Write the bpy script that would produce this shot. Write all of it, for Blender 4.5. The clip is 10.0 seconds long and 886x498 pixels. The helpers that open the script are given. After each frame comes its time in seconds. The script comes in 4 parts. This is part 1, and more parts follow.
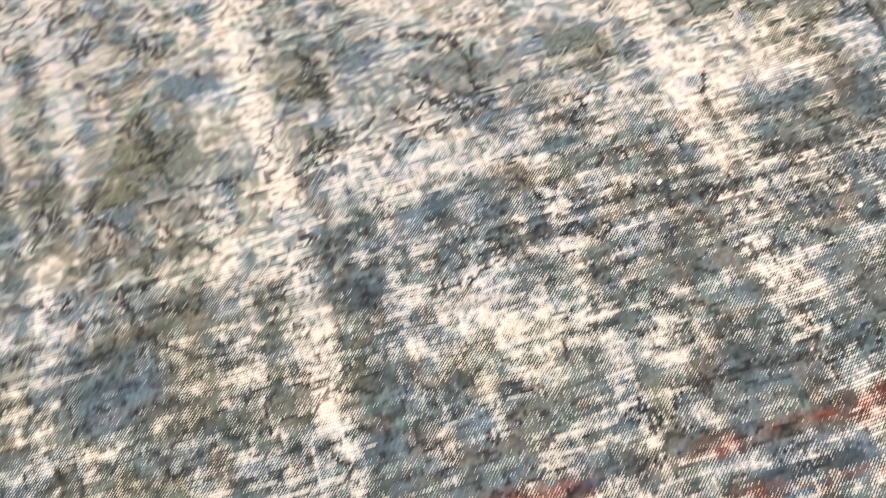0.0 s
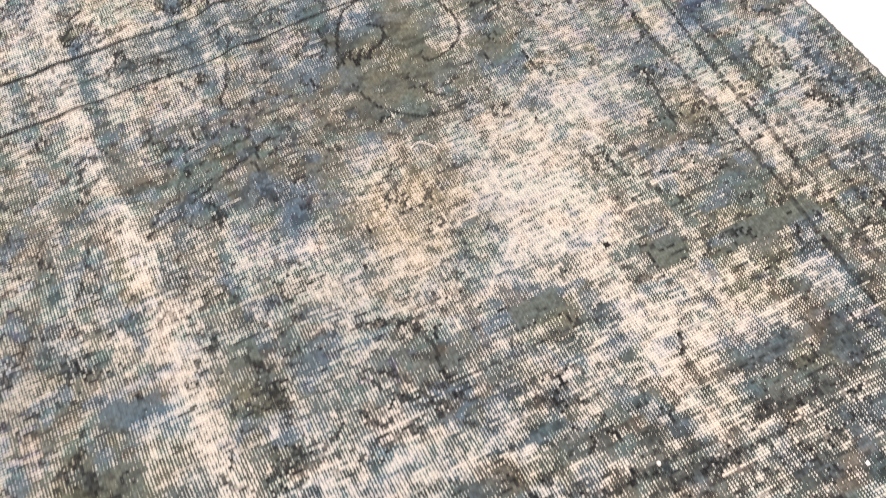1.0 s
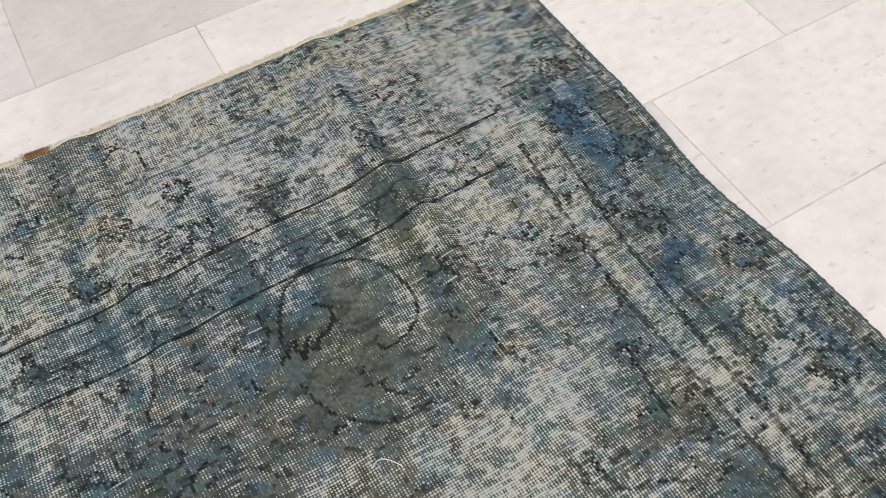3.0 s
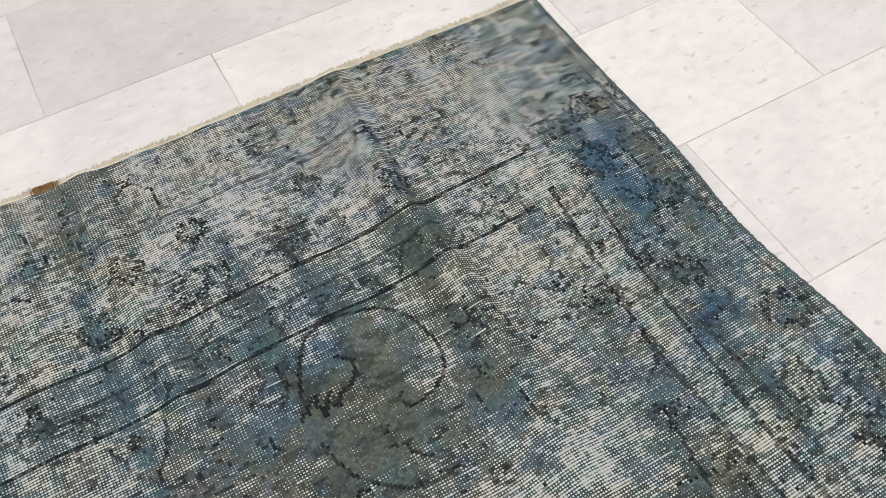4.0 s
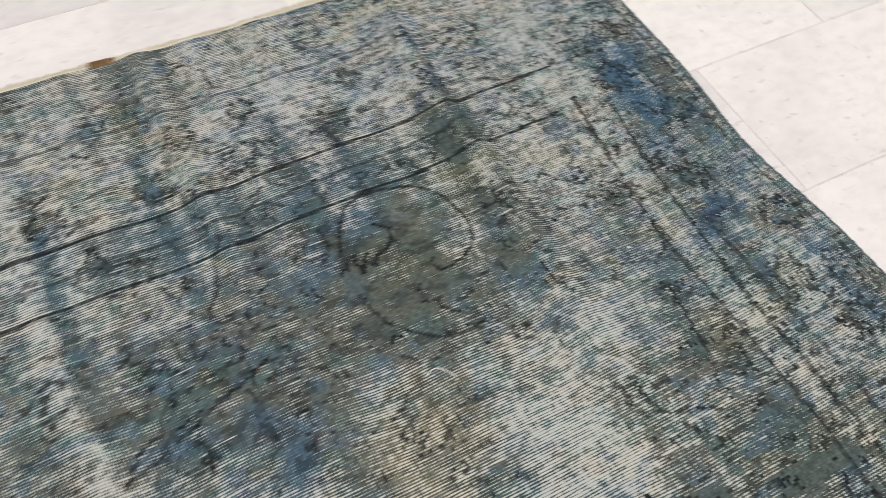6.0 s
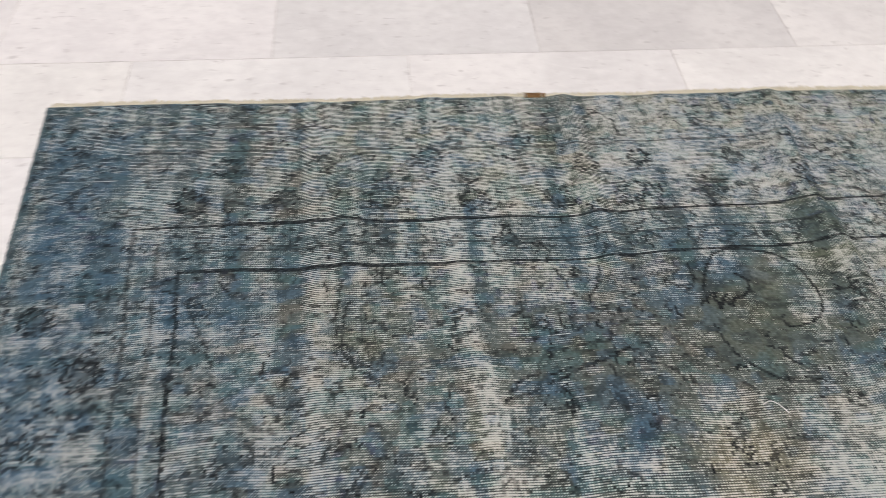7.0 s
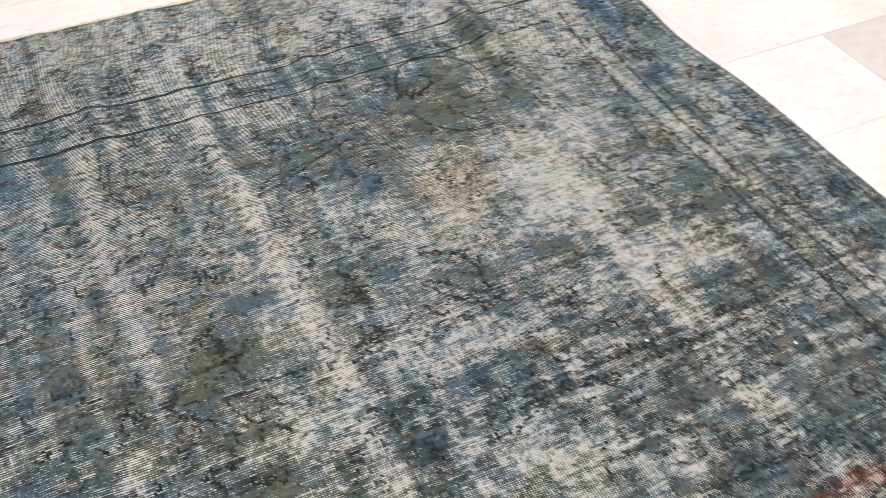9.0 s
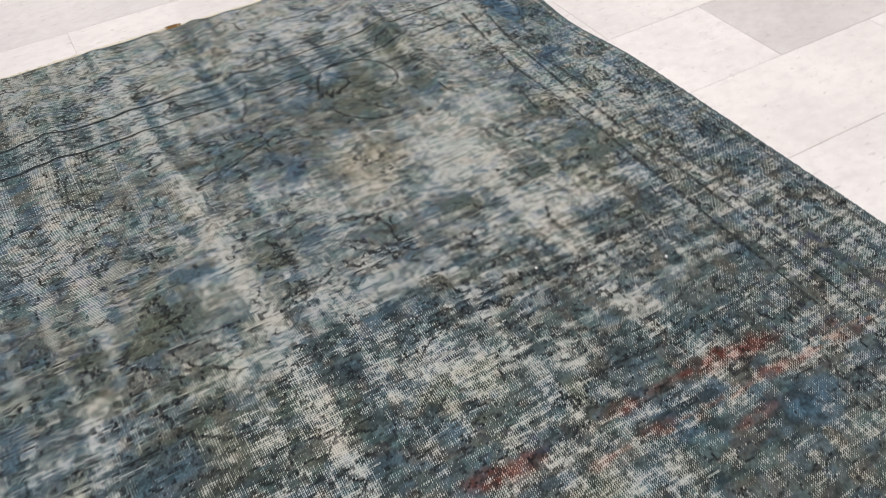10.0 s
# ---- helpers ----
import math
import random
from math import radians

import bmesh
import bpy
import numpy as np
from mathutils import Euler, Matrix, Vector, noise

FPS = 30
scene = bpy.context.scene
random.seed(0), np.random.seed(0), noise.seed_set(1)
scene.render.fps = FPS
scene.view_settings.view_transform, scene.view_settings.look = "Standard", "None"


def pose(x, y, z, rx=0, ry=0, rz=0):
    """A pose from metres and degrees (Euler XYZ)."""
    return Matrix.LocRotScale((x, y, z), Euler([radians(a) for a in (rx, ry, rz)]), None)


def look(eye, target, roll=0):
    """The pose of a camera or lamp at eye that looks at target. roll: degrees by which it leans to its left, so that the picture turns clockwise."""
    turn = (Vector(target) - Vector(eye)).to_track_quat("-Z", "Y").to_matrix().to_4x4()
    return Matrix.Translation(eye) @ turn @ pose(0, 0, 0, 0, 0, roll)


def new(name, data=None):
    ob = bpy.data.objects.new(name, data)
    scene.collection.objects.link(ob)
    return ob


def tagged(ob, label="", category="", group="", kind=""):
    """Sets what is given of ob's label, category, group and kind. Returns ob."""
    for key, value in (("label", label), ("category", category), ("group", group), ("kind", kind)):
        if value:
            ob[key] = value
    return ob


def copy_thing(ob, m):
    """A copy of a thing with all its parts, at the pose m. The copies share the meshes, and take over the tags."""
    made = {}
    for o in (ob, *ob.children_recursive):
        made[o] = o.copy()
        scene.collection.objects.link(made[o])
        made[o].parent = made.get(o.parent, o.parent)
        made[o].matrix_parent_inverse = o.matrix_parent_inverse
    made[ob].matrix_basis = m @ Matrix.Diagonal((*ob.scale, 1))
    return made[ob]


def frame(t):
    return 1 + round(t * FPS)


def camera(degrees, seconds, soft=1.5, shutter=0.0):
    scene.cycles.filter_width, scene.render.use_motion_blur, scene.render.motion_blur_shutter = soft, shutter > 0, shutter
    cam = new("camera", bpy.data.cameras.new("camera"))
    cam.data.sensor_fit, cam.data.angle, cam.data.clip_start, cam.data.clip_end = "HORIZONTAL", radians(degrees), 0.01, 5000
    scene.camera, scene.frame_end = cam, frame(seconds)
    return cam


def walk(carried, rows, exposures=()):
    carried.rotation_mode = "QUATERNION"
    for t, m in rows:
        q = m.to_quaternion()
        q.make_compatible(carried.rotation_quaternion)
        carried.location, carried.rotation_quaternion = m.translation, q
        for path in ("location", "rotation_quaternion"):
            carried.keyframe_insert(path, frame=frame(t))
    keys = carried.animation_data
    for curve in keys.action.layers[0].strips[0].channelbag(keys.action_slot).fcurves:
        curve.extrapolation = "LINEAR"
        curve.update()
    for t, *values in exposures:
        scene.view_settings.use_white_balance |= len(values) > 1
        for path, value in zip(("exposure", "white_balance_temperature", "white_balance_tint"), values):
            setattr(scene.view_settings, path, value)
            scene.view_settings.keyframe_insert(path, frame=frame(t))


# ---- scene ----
# ---- camera ----
cam = camera(57.3, 10.0, soft=0.8, shutter=0.40)
PATH = [
    (0, (1.04, -1.749, 1.002), (1.094, -1.028, -0.863), -12.6),
    (0.5, (1.107, -1.622, 0.996), (1.305, -0.813, -0.822), -8.3),
    (1, (1.072, -1.483, 1.035), (1.389, -0.598, -0.73), -6.0),
    (1.5, (1.064, -1.42, 1.048), (1.498, -0.518, -0.683), -2.6),
    (2, (1.118, -1.339, 1.061), (1.608, -0.419, -0.647), -1.7),
    (2.5, (1.189, -1.221, 1.078), (1.726, -0.291, -0.61), -1.3),
    (3, (1.232, -1.143, 1.073), (1.719, -0.182, -0.611), -3.6),
    (3.2, (1.248, -1.116, 1.07), (1.694, -0.138, -0.616), -5.2),
    (4.3, (1.232, -1.038, 1.057), (1.771, -0.084, -0.616), -0.2),
    (4.5, (1.235, -1.044, 1.041), (1.811, -0.102, -0.626), 0.7),
    (5, (1.255, -1.088, 1.022), (1.862, -0.202, -0.665), 1.6),
    (5.2, (1.256, -1.104, 1.009), (1.87, -0.255, -0.695), 3.0),
    (6.3, (0.901, -1.245, 1.09), (1.412, -0.22, -0.549), 6.4),
    (6.5, (0.802, -1.287, 1.117), (1.2, -0.174, -0.496), 4.8),
    (7, (0.692, -1.393, 1.139), (0.837, -0.104, -0.383), 2.6),
    (7.5, (0.666, -1.57, 1.146), (0.648, -0.231, -0.339), 0.8),
    (8, (0.658, -1.689, 1.133), (0.687, -0.382, -0.381), -1.4),
    (8.5, (0.655, -1.803, 1.12), (0.995, -0.555, -0.405), 0.3),
    (9, (0.689, -1.93, 1.123), (1.294, -0.734, -0.36), 1.9),
    (9.5, (0.725, -2.089, 1.143), (1.408, -0.858, -0.278), 0.1),
    (10, (0.73, -2.254, 1.149), (1.361, -0.978, -0.256), -4.6),
]
walk(cam, [(t, look(eye, target, roll)) for t, eye, target, roll in PATH],
     exposures=[(0.0, 1.15, 7500, 24), (0.6, 1.08, 7550, 24), (1.2, 0.78, 7450, 26), (1.6, 0.63, 7200, 22), (2.1, 0.2, 6700, 13),
                (2.6, -0.05, 6600, 12), (4.5, 0.04, 6450, 11), (6.3, 0.05, 6550, 12), (7.1, -0.01, 6450, 13), (8.1, -0.02, 6260, 10), (8.5, 0.05, 6300, 12), (8.9, 0.34, 6700, 18), (9.5, 0.26, 6600, 13), (10.0, 0.08, 6500, 13)])

# ---- world and light ----
world = bpy.data.worlds.new("world")
scene.world = world
world.use_nodes = True
sky = world.node_tree.nodes.new("ShaderNodeTexSky")
sky.sky_type, sky.sun_disc, sky.sun_elevation, sky.sun_rotation = "NISHITA", False, radians(40), radians(120)
world.node_tree.links.new(sky.outputs[0], world.node_tree.nodes["Background"].inputs[0])
world.node_tree.nodes["Background"].inputs[1].default_value = 0.1

ROOM = (-2.5, 4.5, -4.4, 2.63)      # west, east, south, north inner faces
ROOM_H = 2.9
# no lamp is seen; these four ceiling panels are added to light the room
ASSUMED_LAMPS = [(-0.6, 0.6), (2.6, 0.6), (-0.6, -2.2), (2.6, -2.2)]


def assumed_panel_light(x, y):
    data = bpy.data.lights.new("assumed_panel_light", "AREA")
    data.shape, data.size, data.size_y, data.energy = "RECTANGLE", 1.14, 1.14, 31
    data.color = (1.0, 0.98, 0.96)
    ob = new("assumed_panel_light", data)
    ob.matrix_world = pose(x, y, ROOM_H - 0.03)
    return ob


for lx, ly in ASSUMED_LAMPS:
    assumed_panel_light(lx, ly)

# ---- material helpers ----


class Graph:
    """A material's node tree with short ways to add nodes."""

    def __init__(self, name):
        self.mat = bpy.data.materials.new(name)
        self.mat.use_nodes = True
        self.t = self.mat.node_tree
        self.bsdf = self.t.nodes["Principled BSDF"]

    def put(self, socket, value):
        if isinstance(value, bpy.types.NodeSocket):
            self.t.links.new(value, socket)
        elif isinstance(value, (tuple, list)) and socket.type == "RGBA" and len(value) == 3:
            socket.default_value = (*value, 1)
        else:
            socket.default_value = value

    def node(self, kind, **ins):
        n = self.t.nodes.new(kind)
        for k, v in ins.items():
            self.put(n.inputs[k.replace("_", " ")], v)
        return n

    def math(self, op, a, b=0.0, c=0.0):
        n = self.t.nodes.new("ShaderNodeMath")
        n.operation = op
        for i, v in enumerate((a, b, c)):
            self.put(n.inputs[i], v)
        return n.outputs[0]

    def step(self, v, lo, hi, to_lo=0.0, to_hi=1.0):
        n = self.t.nodes.new("ShaderNodeMapRange")
        n.interpolation_type = "SMOOTHSTEP"
        for i, x in enumerate((v, lo, hi, to_lo, to_hi)):
            self.put(n.inputs[i], x)
        return n.outputs[0]

    def mix(self, f, a, b, mode="MIX"):
        n = self.t.nodes.new("ShaderNodeMix")
        n.data_type, n.blend_type = "RGBA", mode
        self.put(n.inputs[0], f)
        self.put(n.inputs[6], a)
        self.put(n.inputs[7], b)
        return n.outputs[2]

    def noise(self, vec, scale, detail=3.0, rough=0.55, distort=0.0):
        n = self.node("ShaderNodeTexNoise", Scale=scale, Detail=detail, Roughness=rough, Distortion=distort)
        if vec is not None:
            self.put(n.inputs["Vector"], vec)
        return n.outputs["Fac"]

    def scaled(self, vec, s):
        n = self.t.nodes.new("ShaderNodeVectorMath")
        n.operation = "MULTIPLY"
        self.put(n.inputs[0], vec)
        n.inputs[1].default_value = s
        return n.outputs[0]

    def place(self):
        return self.node("ShaderNodeNewGeometry").outputs["Position"]

    def attr(self, name, out):
        n = self.t.nodes.new("ShaderNodeAttribute")
        n.attribute_name = name
        return n.outputs[out]

    def bump(self, height, strength, distance):
        return self.node("ShaderNodeBump", Strength=strength, Distance=distance, Height=height).outputs[0]

    def done(self, color, rough, normal=None, **more):
        self.put(self.bsdf.inputs["Base Color"], color)
        self.put(self.bsdf.inputs["Roughness"], rough)
        if normal is not None:
            self.put(self.bsdf.inputs["Normal"], normal)
        for k, v in more.items():
            self.put(self.bsdf.inputs[k.replace("_", " ")], v)
        return self.mat


KNOT_U, KNOT_V = 0.0044, 0.0041     # one knot across and along


def rug_material():
    g = Graph("worn_wool_pile")
    co = g.attr("weave", "Vector")
    sep = g.node("ShaderNodeSeparateXYZ", Vector=co)
    du = g.math("MULTIPLY", g.math("ABSOLUTE", g.math("SUBTRACT", g.math("FRACT", g.math("MULTIPLY", sep.outputs[0], 1 / KNOT_U)), 0.5)), 2.0)
    dv = g.math("MULTIPLY", g.math("ABSOLUTE", g.math("SUBTRACT", g.math("FRACT", g.math("MULTIPLY", sep.outputs[1], 1 / KNOT_V)), 0.5)), 2.0)
    bare, lay, ink, dye = g.attr("bare", "Fac"), g.attr("lay", "Fac"), g.attr("ink", "Fac"), g.attr("dye", "Color")
    fray = g.noise(g.scaled(co, (420, 420, 1)), 1.0, 1.0, 0.5)
    # the bare cotton of each knot: a bead that grows and runs into its neighbours with wear
    grow = g.step(bare, 0.04, 1.0, 0.24, 1.00)
    au = g.math("MULTIPLY", grow, g.math("MULTIPLY", g.step(lay, 0.10, 0.50, 1.50, 0.98), g.step(bare, 0.35, 0.85, 1.0, 1.45)))
    av = g.math("MULTIPLY", grow, g.math("MULTIPLY", g.step(lay, 0.10, 0.60, 0.62, 0.94), g.step(bare, 0.50, 0.95, 1.0, 1.22)))
    q = g.math("SQRT", g.math("ADD", g.math("POWER", g.math("DIVIDE", du, au), 2.0), g.math("POWER", g.math("DIVIDE", dv, av), 2.0)))
    q = g.math("ADD", q, g.math("MULTIPLY", g.math("SUBTRACT", fray, 0.5), 0.55))
    bead = g.math("MULTIPLY", g.step(q, 1.28, 0.68), g.step(bare, 0.05, 0.24))
    tone = g.step(g.noise(g.scaled(co, (160, 160, 1)), 1.0, 2.0, 0.6), 0.25, 0.75, 0.70, 1.30)
    wool = g.mix(1.0, dye, tone, "MULTIPLY")
    # between the knots the hollows of the foundation, their shade put into the colour
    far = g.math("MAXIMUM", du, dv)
    hollow_shade = g.math("MULTIPLY", g.step(far, 0.50, 0.95), g.step(bare, 0.05, 0.60, 0.30, 0.64))
    ground = g.mix(hollow_shade, wool, (0.030, 0.033, 0.033))
    clean = g.mix(g.noise(g.scaled(co, (7, 7, 1)), 1.0, 3.0), (0.640, 0.610, 0.560), (0.615, 0.605, 0.580))
    rgb = g.node("ShaderNodeSeparateColor", Color=dye)
    most = g.math("MAXIMUM", g.math("MAXIMUM", rgb.outputs[0], rgb.outputs[1]), rgb.outputs[2])
    hue = g.node("ShaderNodeCombineColor", Red=g.math("DIVIDE", rgb.outputs[0], most), Green=g.math("DIVIDE", rgb.outputs[1], most), Blue=g.math("DIVIDE", rgb.outputs[2], most))
    cotton = g.mix(g.step(bare, 0.25, 0.85, 0.50, 0.22), clean, g.mix(1.0, clean, hue.outputs[0], "MULTIPLY"))
    cotton = g.mix(1.0, cotton, g.step(bare, 0.30, 0.90, 1.02, 0.70), "MULTIPLY")
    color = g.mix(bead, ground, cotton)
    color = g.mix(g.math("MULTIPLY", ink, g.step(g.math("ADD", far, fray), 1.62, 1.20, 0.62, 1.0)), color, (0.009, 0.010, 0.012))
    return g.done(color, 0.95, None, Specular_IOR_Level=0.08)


def thread_material(name, a, b, scale=300.0):
    g = Graph(name)
    p = g.place()
    n = g.noise(p, scale, 3.0, 0.6)
    broad = g.noise(p, 18.0, 2.0)
    c = g.mix(g.math("MULTIPLY", n, 1.0), a, b)
    c = g.mix(g.step(broad, 0.45, 0.7, 0.0, 0.35), c, tuple(v * 0.6 for v in a))
    return g.done(c, 0.92, g.bump(n, 0.5, 0.001), Specular_IOR_Level=0.2)


def marble_material():
    g = Graph("white_marble")
    info = g.node("ShaderNodeObjectInfo")
    off = g.node("ShaderNodeVectorMath")
    g.put(off.inputs[0], g.place())
    shift = g.node("ShaderNodeCombineXYZ", X=g.math("MULTIPLY", info.outputs["Random"], 37.0), Z=g.math("MULTIPLY", info.outputs["Random"], 11.0))
    g.put(off.inputs[1], shift.outputs[0])
    p = off.outputs[0]
    cloud = g.noise(p, 3.2, 4.0, 0.55, 0.4)
    mottle = g.noise(g.scaled(p, (26, 40, 26)), 1.0, 3.0, 0.6)
    grain = g.noise(p, 160.0, 3.0, 0.6)
    fleck = g.noise(g.scaled(p, (30, 75, 30)), 1.0, 2.0, 0.5, 0.2)
    speck = g.noise(p, 85.0, 1.0, 0.5)
    vein = g.math("ABSOLUTE", g.math("SUBTRACT", g.noise(g.scaled(p, (1.6, 3.4, 1.6)), 1.0, 5.0, 0.6, 0.9), 0.5))
    c = g.mix(g.step(cloud, 0.32, 0.70), (0.715, 0.695, 0.685), (0.640, 0.622, 0.618))
    c = g.mix(g.step(mottle, 0.42, 0.72, 0.0, 0.50), c, (0.57, 0.545, 0.545))
    c = g.mix(g.step(mottle, 0.45, 0.28, 0.0, 0.35), c, (0.755, 0.735, 0.725))
    c = g.mix(g.step(grain, 0.5, 0.75, 0.0, 0.18), c, (0.56, 0.54, 0.54))
    c = g.mix(g.step(fleck, 0.63, 0.77, 0.0, 0.52), c, (0.40, 0.370, 0.370))
    c = g.mix(g.step(speck, 0.74, 0.80, 0.0, 0.45), c, (0.36, 0.33, 0.33))
    c = g.mix(g.math("MULTIPLY", g.step(vein, 0.035, 0.0), g.step(cloud, 0.45, 0.65, 0.0, 0.14)), c, (0.45, 0.43, 0.43))
    c = g.mix(1.0, c, info.outputs["Color"], "MULTIPLY")
    rough = g.step(grain, 0.3, 0.8, 0.30, 0.45)
    return g.done(c, rough, g.bump(grain, 0.05, 0.0005), Specular_IOR_Level=0.4)


def grout_material():
    g = Graph("grey_grout")
    p = g.place()
    n = g.noise(p, 14.0, 4.0, 0.65)
    m = g.noise(p, 120.0, 2.0)
    c = g.mix(g.step(n, 0.42, 0.62), (0.55, 0.515, 0.495), (0.30, 0.262, 0.250))
    c = g.mix(g.step(m, 0.55, 0.8, 0.0, 0.5), c, (0.62, 0.585, 0.57))
    return g.done(c, 0.9, g.bump(m, 0.3, 0.0006))


def plaster_material(name, a):
    g = Graph(name)
    p = g.place()
    n = g.noise(p, 90.0, 4.0, 0.6)
    m = g.noise(p, 1.3, 3.0)
    c = g.mix(g.math("MULTIPLY", m, 0.6), a, tuple(v * 0.9 for v in a))
    return g.done(c, 0.85, g.bump(n, 0.15, 0.001))


PILE = rug_material()
BINDING = thread_material("blue_green_binding_yarn", (0.045, 0.075, 0.085), (0.10, 0.125, 0.13))
COTTON = thread_material("undyed_cotton_warp", (0.54, 0.49, 0.38), (0.72, 0.68, 0.57))
RUST = thread_material("rust_brown_yarn", (0.16, 0.085, 0.035), (0.28, 0.17, 0.08))
LINT = thread_material("white_lint", (0.70, 0.70, 0.70), (0.8, 0.8, 0.8))
MARBLE = marble_material()
GROUT = grout_material()
WALL = plaster_material("white_wall_paint", (0.78, 0.77, 0.75))


def glow_material():
    g = Graph("assumed_lamp_diffuser")
    return g.done((0.85, 0.85, 0.84), 0.5, None, Emission_Color=(1.0, 0.98, 0.96), Emission_Strength=2.5)


GLOW = glow_material()
FRAME = plaster_material("white_lacquer", (0.75, 0.75, 0.74))


# ---- mesh helpers ----
def box(bm, lo, hi):
    xs, ys, zs = zip(lo, hi)
    v = [bm.verts.new((x, y, z)) for z in zs for y in ys for x in xs]
    for f in ((0, 2, 3, 1), (4, 5, 7, 6), (0, 1, 5, 4), (1, 3, 7, 5), (3, 2, 6, 7), (2, 0, 4, 6)):
        bm.faces.new([v[i] for i in f])


def part(name, bm, material, parent=None, label=""):
    me = bpy.data.meshes.new(name)
    bm.to_mesh(me)
    bm.free()
    me.materials.append(material)
    ob = new(name, me)
    ob.parent = parent
    return tagged(ob, label)


# ---- room shell ----
def shell():
    w, e, s, n = ROOM
    th = 0.2
    for name, lo, hi in (("wall_north", (w - th, n, 0), (e + th, n + th, ROOM_H)), ("wall_south", (w - th, s - th, 0), (e + th, s, ROOM_H)),
                         ("wall_west", (w - th, s, 0), (w, n, ROOM_H)), ("wall_east", (e, s, 0), (e + th, n, ROOM_H))):
        bm = bmesh.new()
        box(bm, lo, hi)
        tagged(part(name, bm, WALL), "plain white painted plaster wall of the room", "wall", kind="structure")
    bm = bmesh.new()
    box(bm, (w - th, s - th, ROOM_H), (e + th, n + th, ROOM_H + 0.2))
    tagged(part("ceiling", bm, WALL), "plain white painted flat ceiling of the room", "ceiling", kind="structure")
    bm = bmesh.new()
    box(bm, (w - th, s - th, -0.2), (e + th, n + th, -0.0010))
    return tagged(part("floor", bm, GROUT), "white marble tile floor in running bond with thin grey joints", "floor", kind="structure")


FLOOR = shell()


# unseen fixture added around each assumed area light
def assumed_ceiling_lamp():
    lamp = new("ceiling_light")
    tagged(lamp, "assumed square white ceiling panel light with opal diffuser, out of view", "ceiling light", "ceiling lights")
    bm = bmesh.new()
    for sx in (-1, 1):
        box(bm, (sx * 0.6 - 0.02, -0.62, -0.025), (sx * 0.6 + 0.02, 0.62, 0.0))
        box(bm, (-0.58, sx * 0.6 - 0.02, -0.025), (0.58, sx * 0.6 + 0.02, 0.0))
    part("frame", bm, FRAME, lamp)
    bm = bmesh.new()
    box(bm, (-0.575, -0.575, -0.012), (0.575, 0.575, -0.002))
    part("diffuser", bm, GLOW, lamp, "glowing opal diffuser of the assumed light")
    return lamp


first_lamp = assumed_ceiling_lamp()
first_lamp.matrix_basis = pose(ASSUMED_LAMPS[0][0], ASSUMED_LAMPS[0][1], ROOM_H)
for lx, ly in ASSUMED_LAMPS[1:]:
    copy_thing(first_lamp, pose(lx, ly, ROOM_H))

# ---- the rug ----
NU, NV = 446, 720                    # knots across and along
RUG_W = NU * KNOT_U


def rug_xy(u, v):
    """Rug coordinates (metres across from the west edge, metres from the north edge) to the floor."""
    s = u / RUG_W
    east = 0.020 * np.exp(-5 * v) + 0.060 * v - 0.018 * v * v - 0.020 * np.exp(-((v - 0.63) / 0.15) ** 2) * s * s
    return u + 0.050 * v * (1 - s) + east * s, -v - 0.012 * s + 0.003 * np.sin(u * 9.0) * np.exp(-v * 6)


def lattice(rng, uu, vv, su, sv):
    """Smooth value noise, su by sv metres a cell, from 0 to 1."""
    a, b = uu / su + 3.0, vv / sv + 3.0
    i, j = np.floor(a).astype(int), np.floor(b).astype(int)
    g = rng.random((j.max() + 3, i.max() + 3))
    p, q = a - i, b - j
    p, q = p * p * (3 - 2 * p), q * q * (3 - 2 * q)
    return (g[j, i] * (1 - p) + g[j, i + 1] * p) * (1 - q) + (g[j + 1, i] * (1 - p) + g[j + 1, i + 1] * p) * q


def ramp(x, lo, hi):
    t = np.clip((x - lo) / (hi - lo), 0, 1)
    return t * t * (3 - 2 * t)


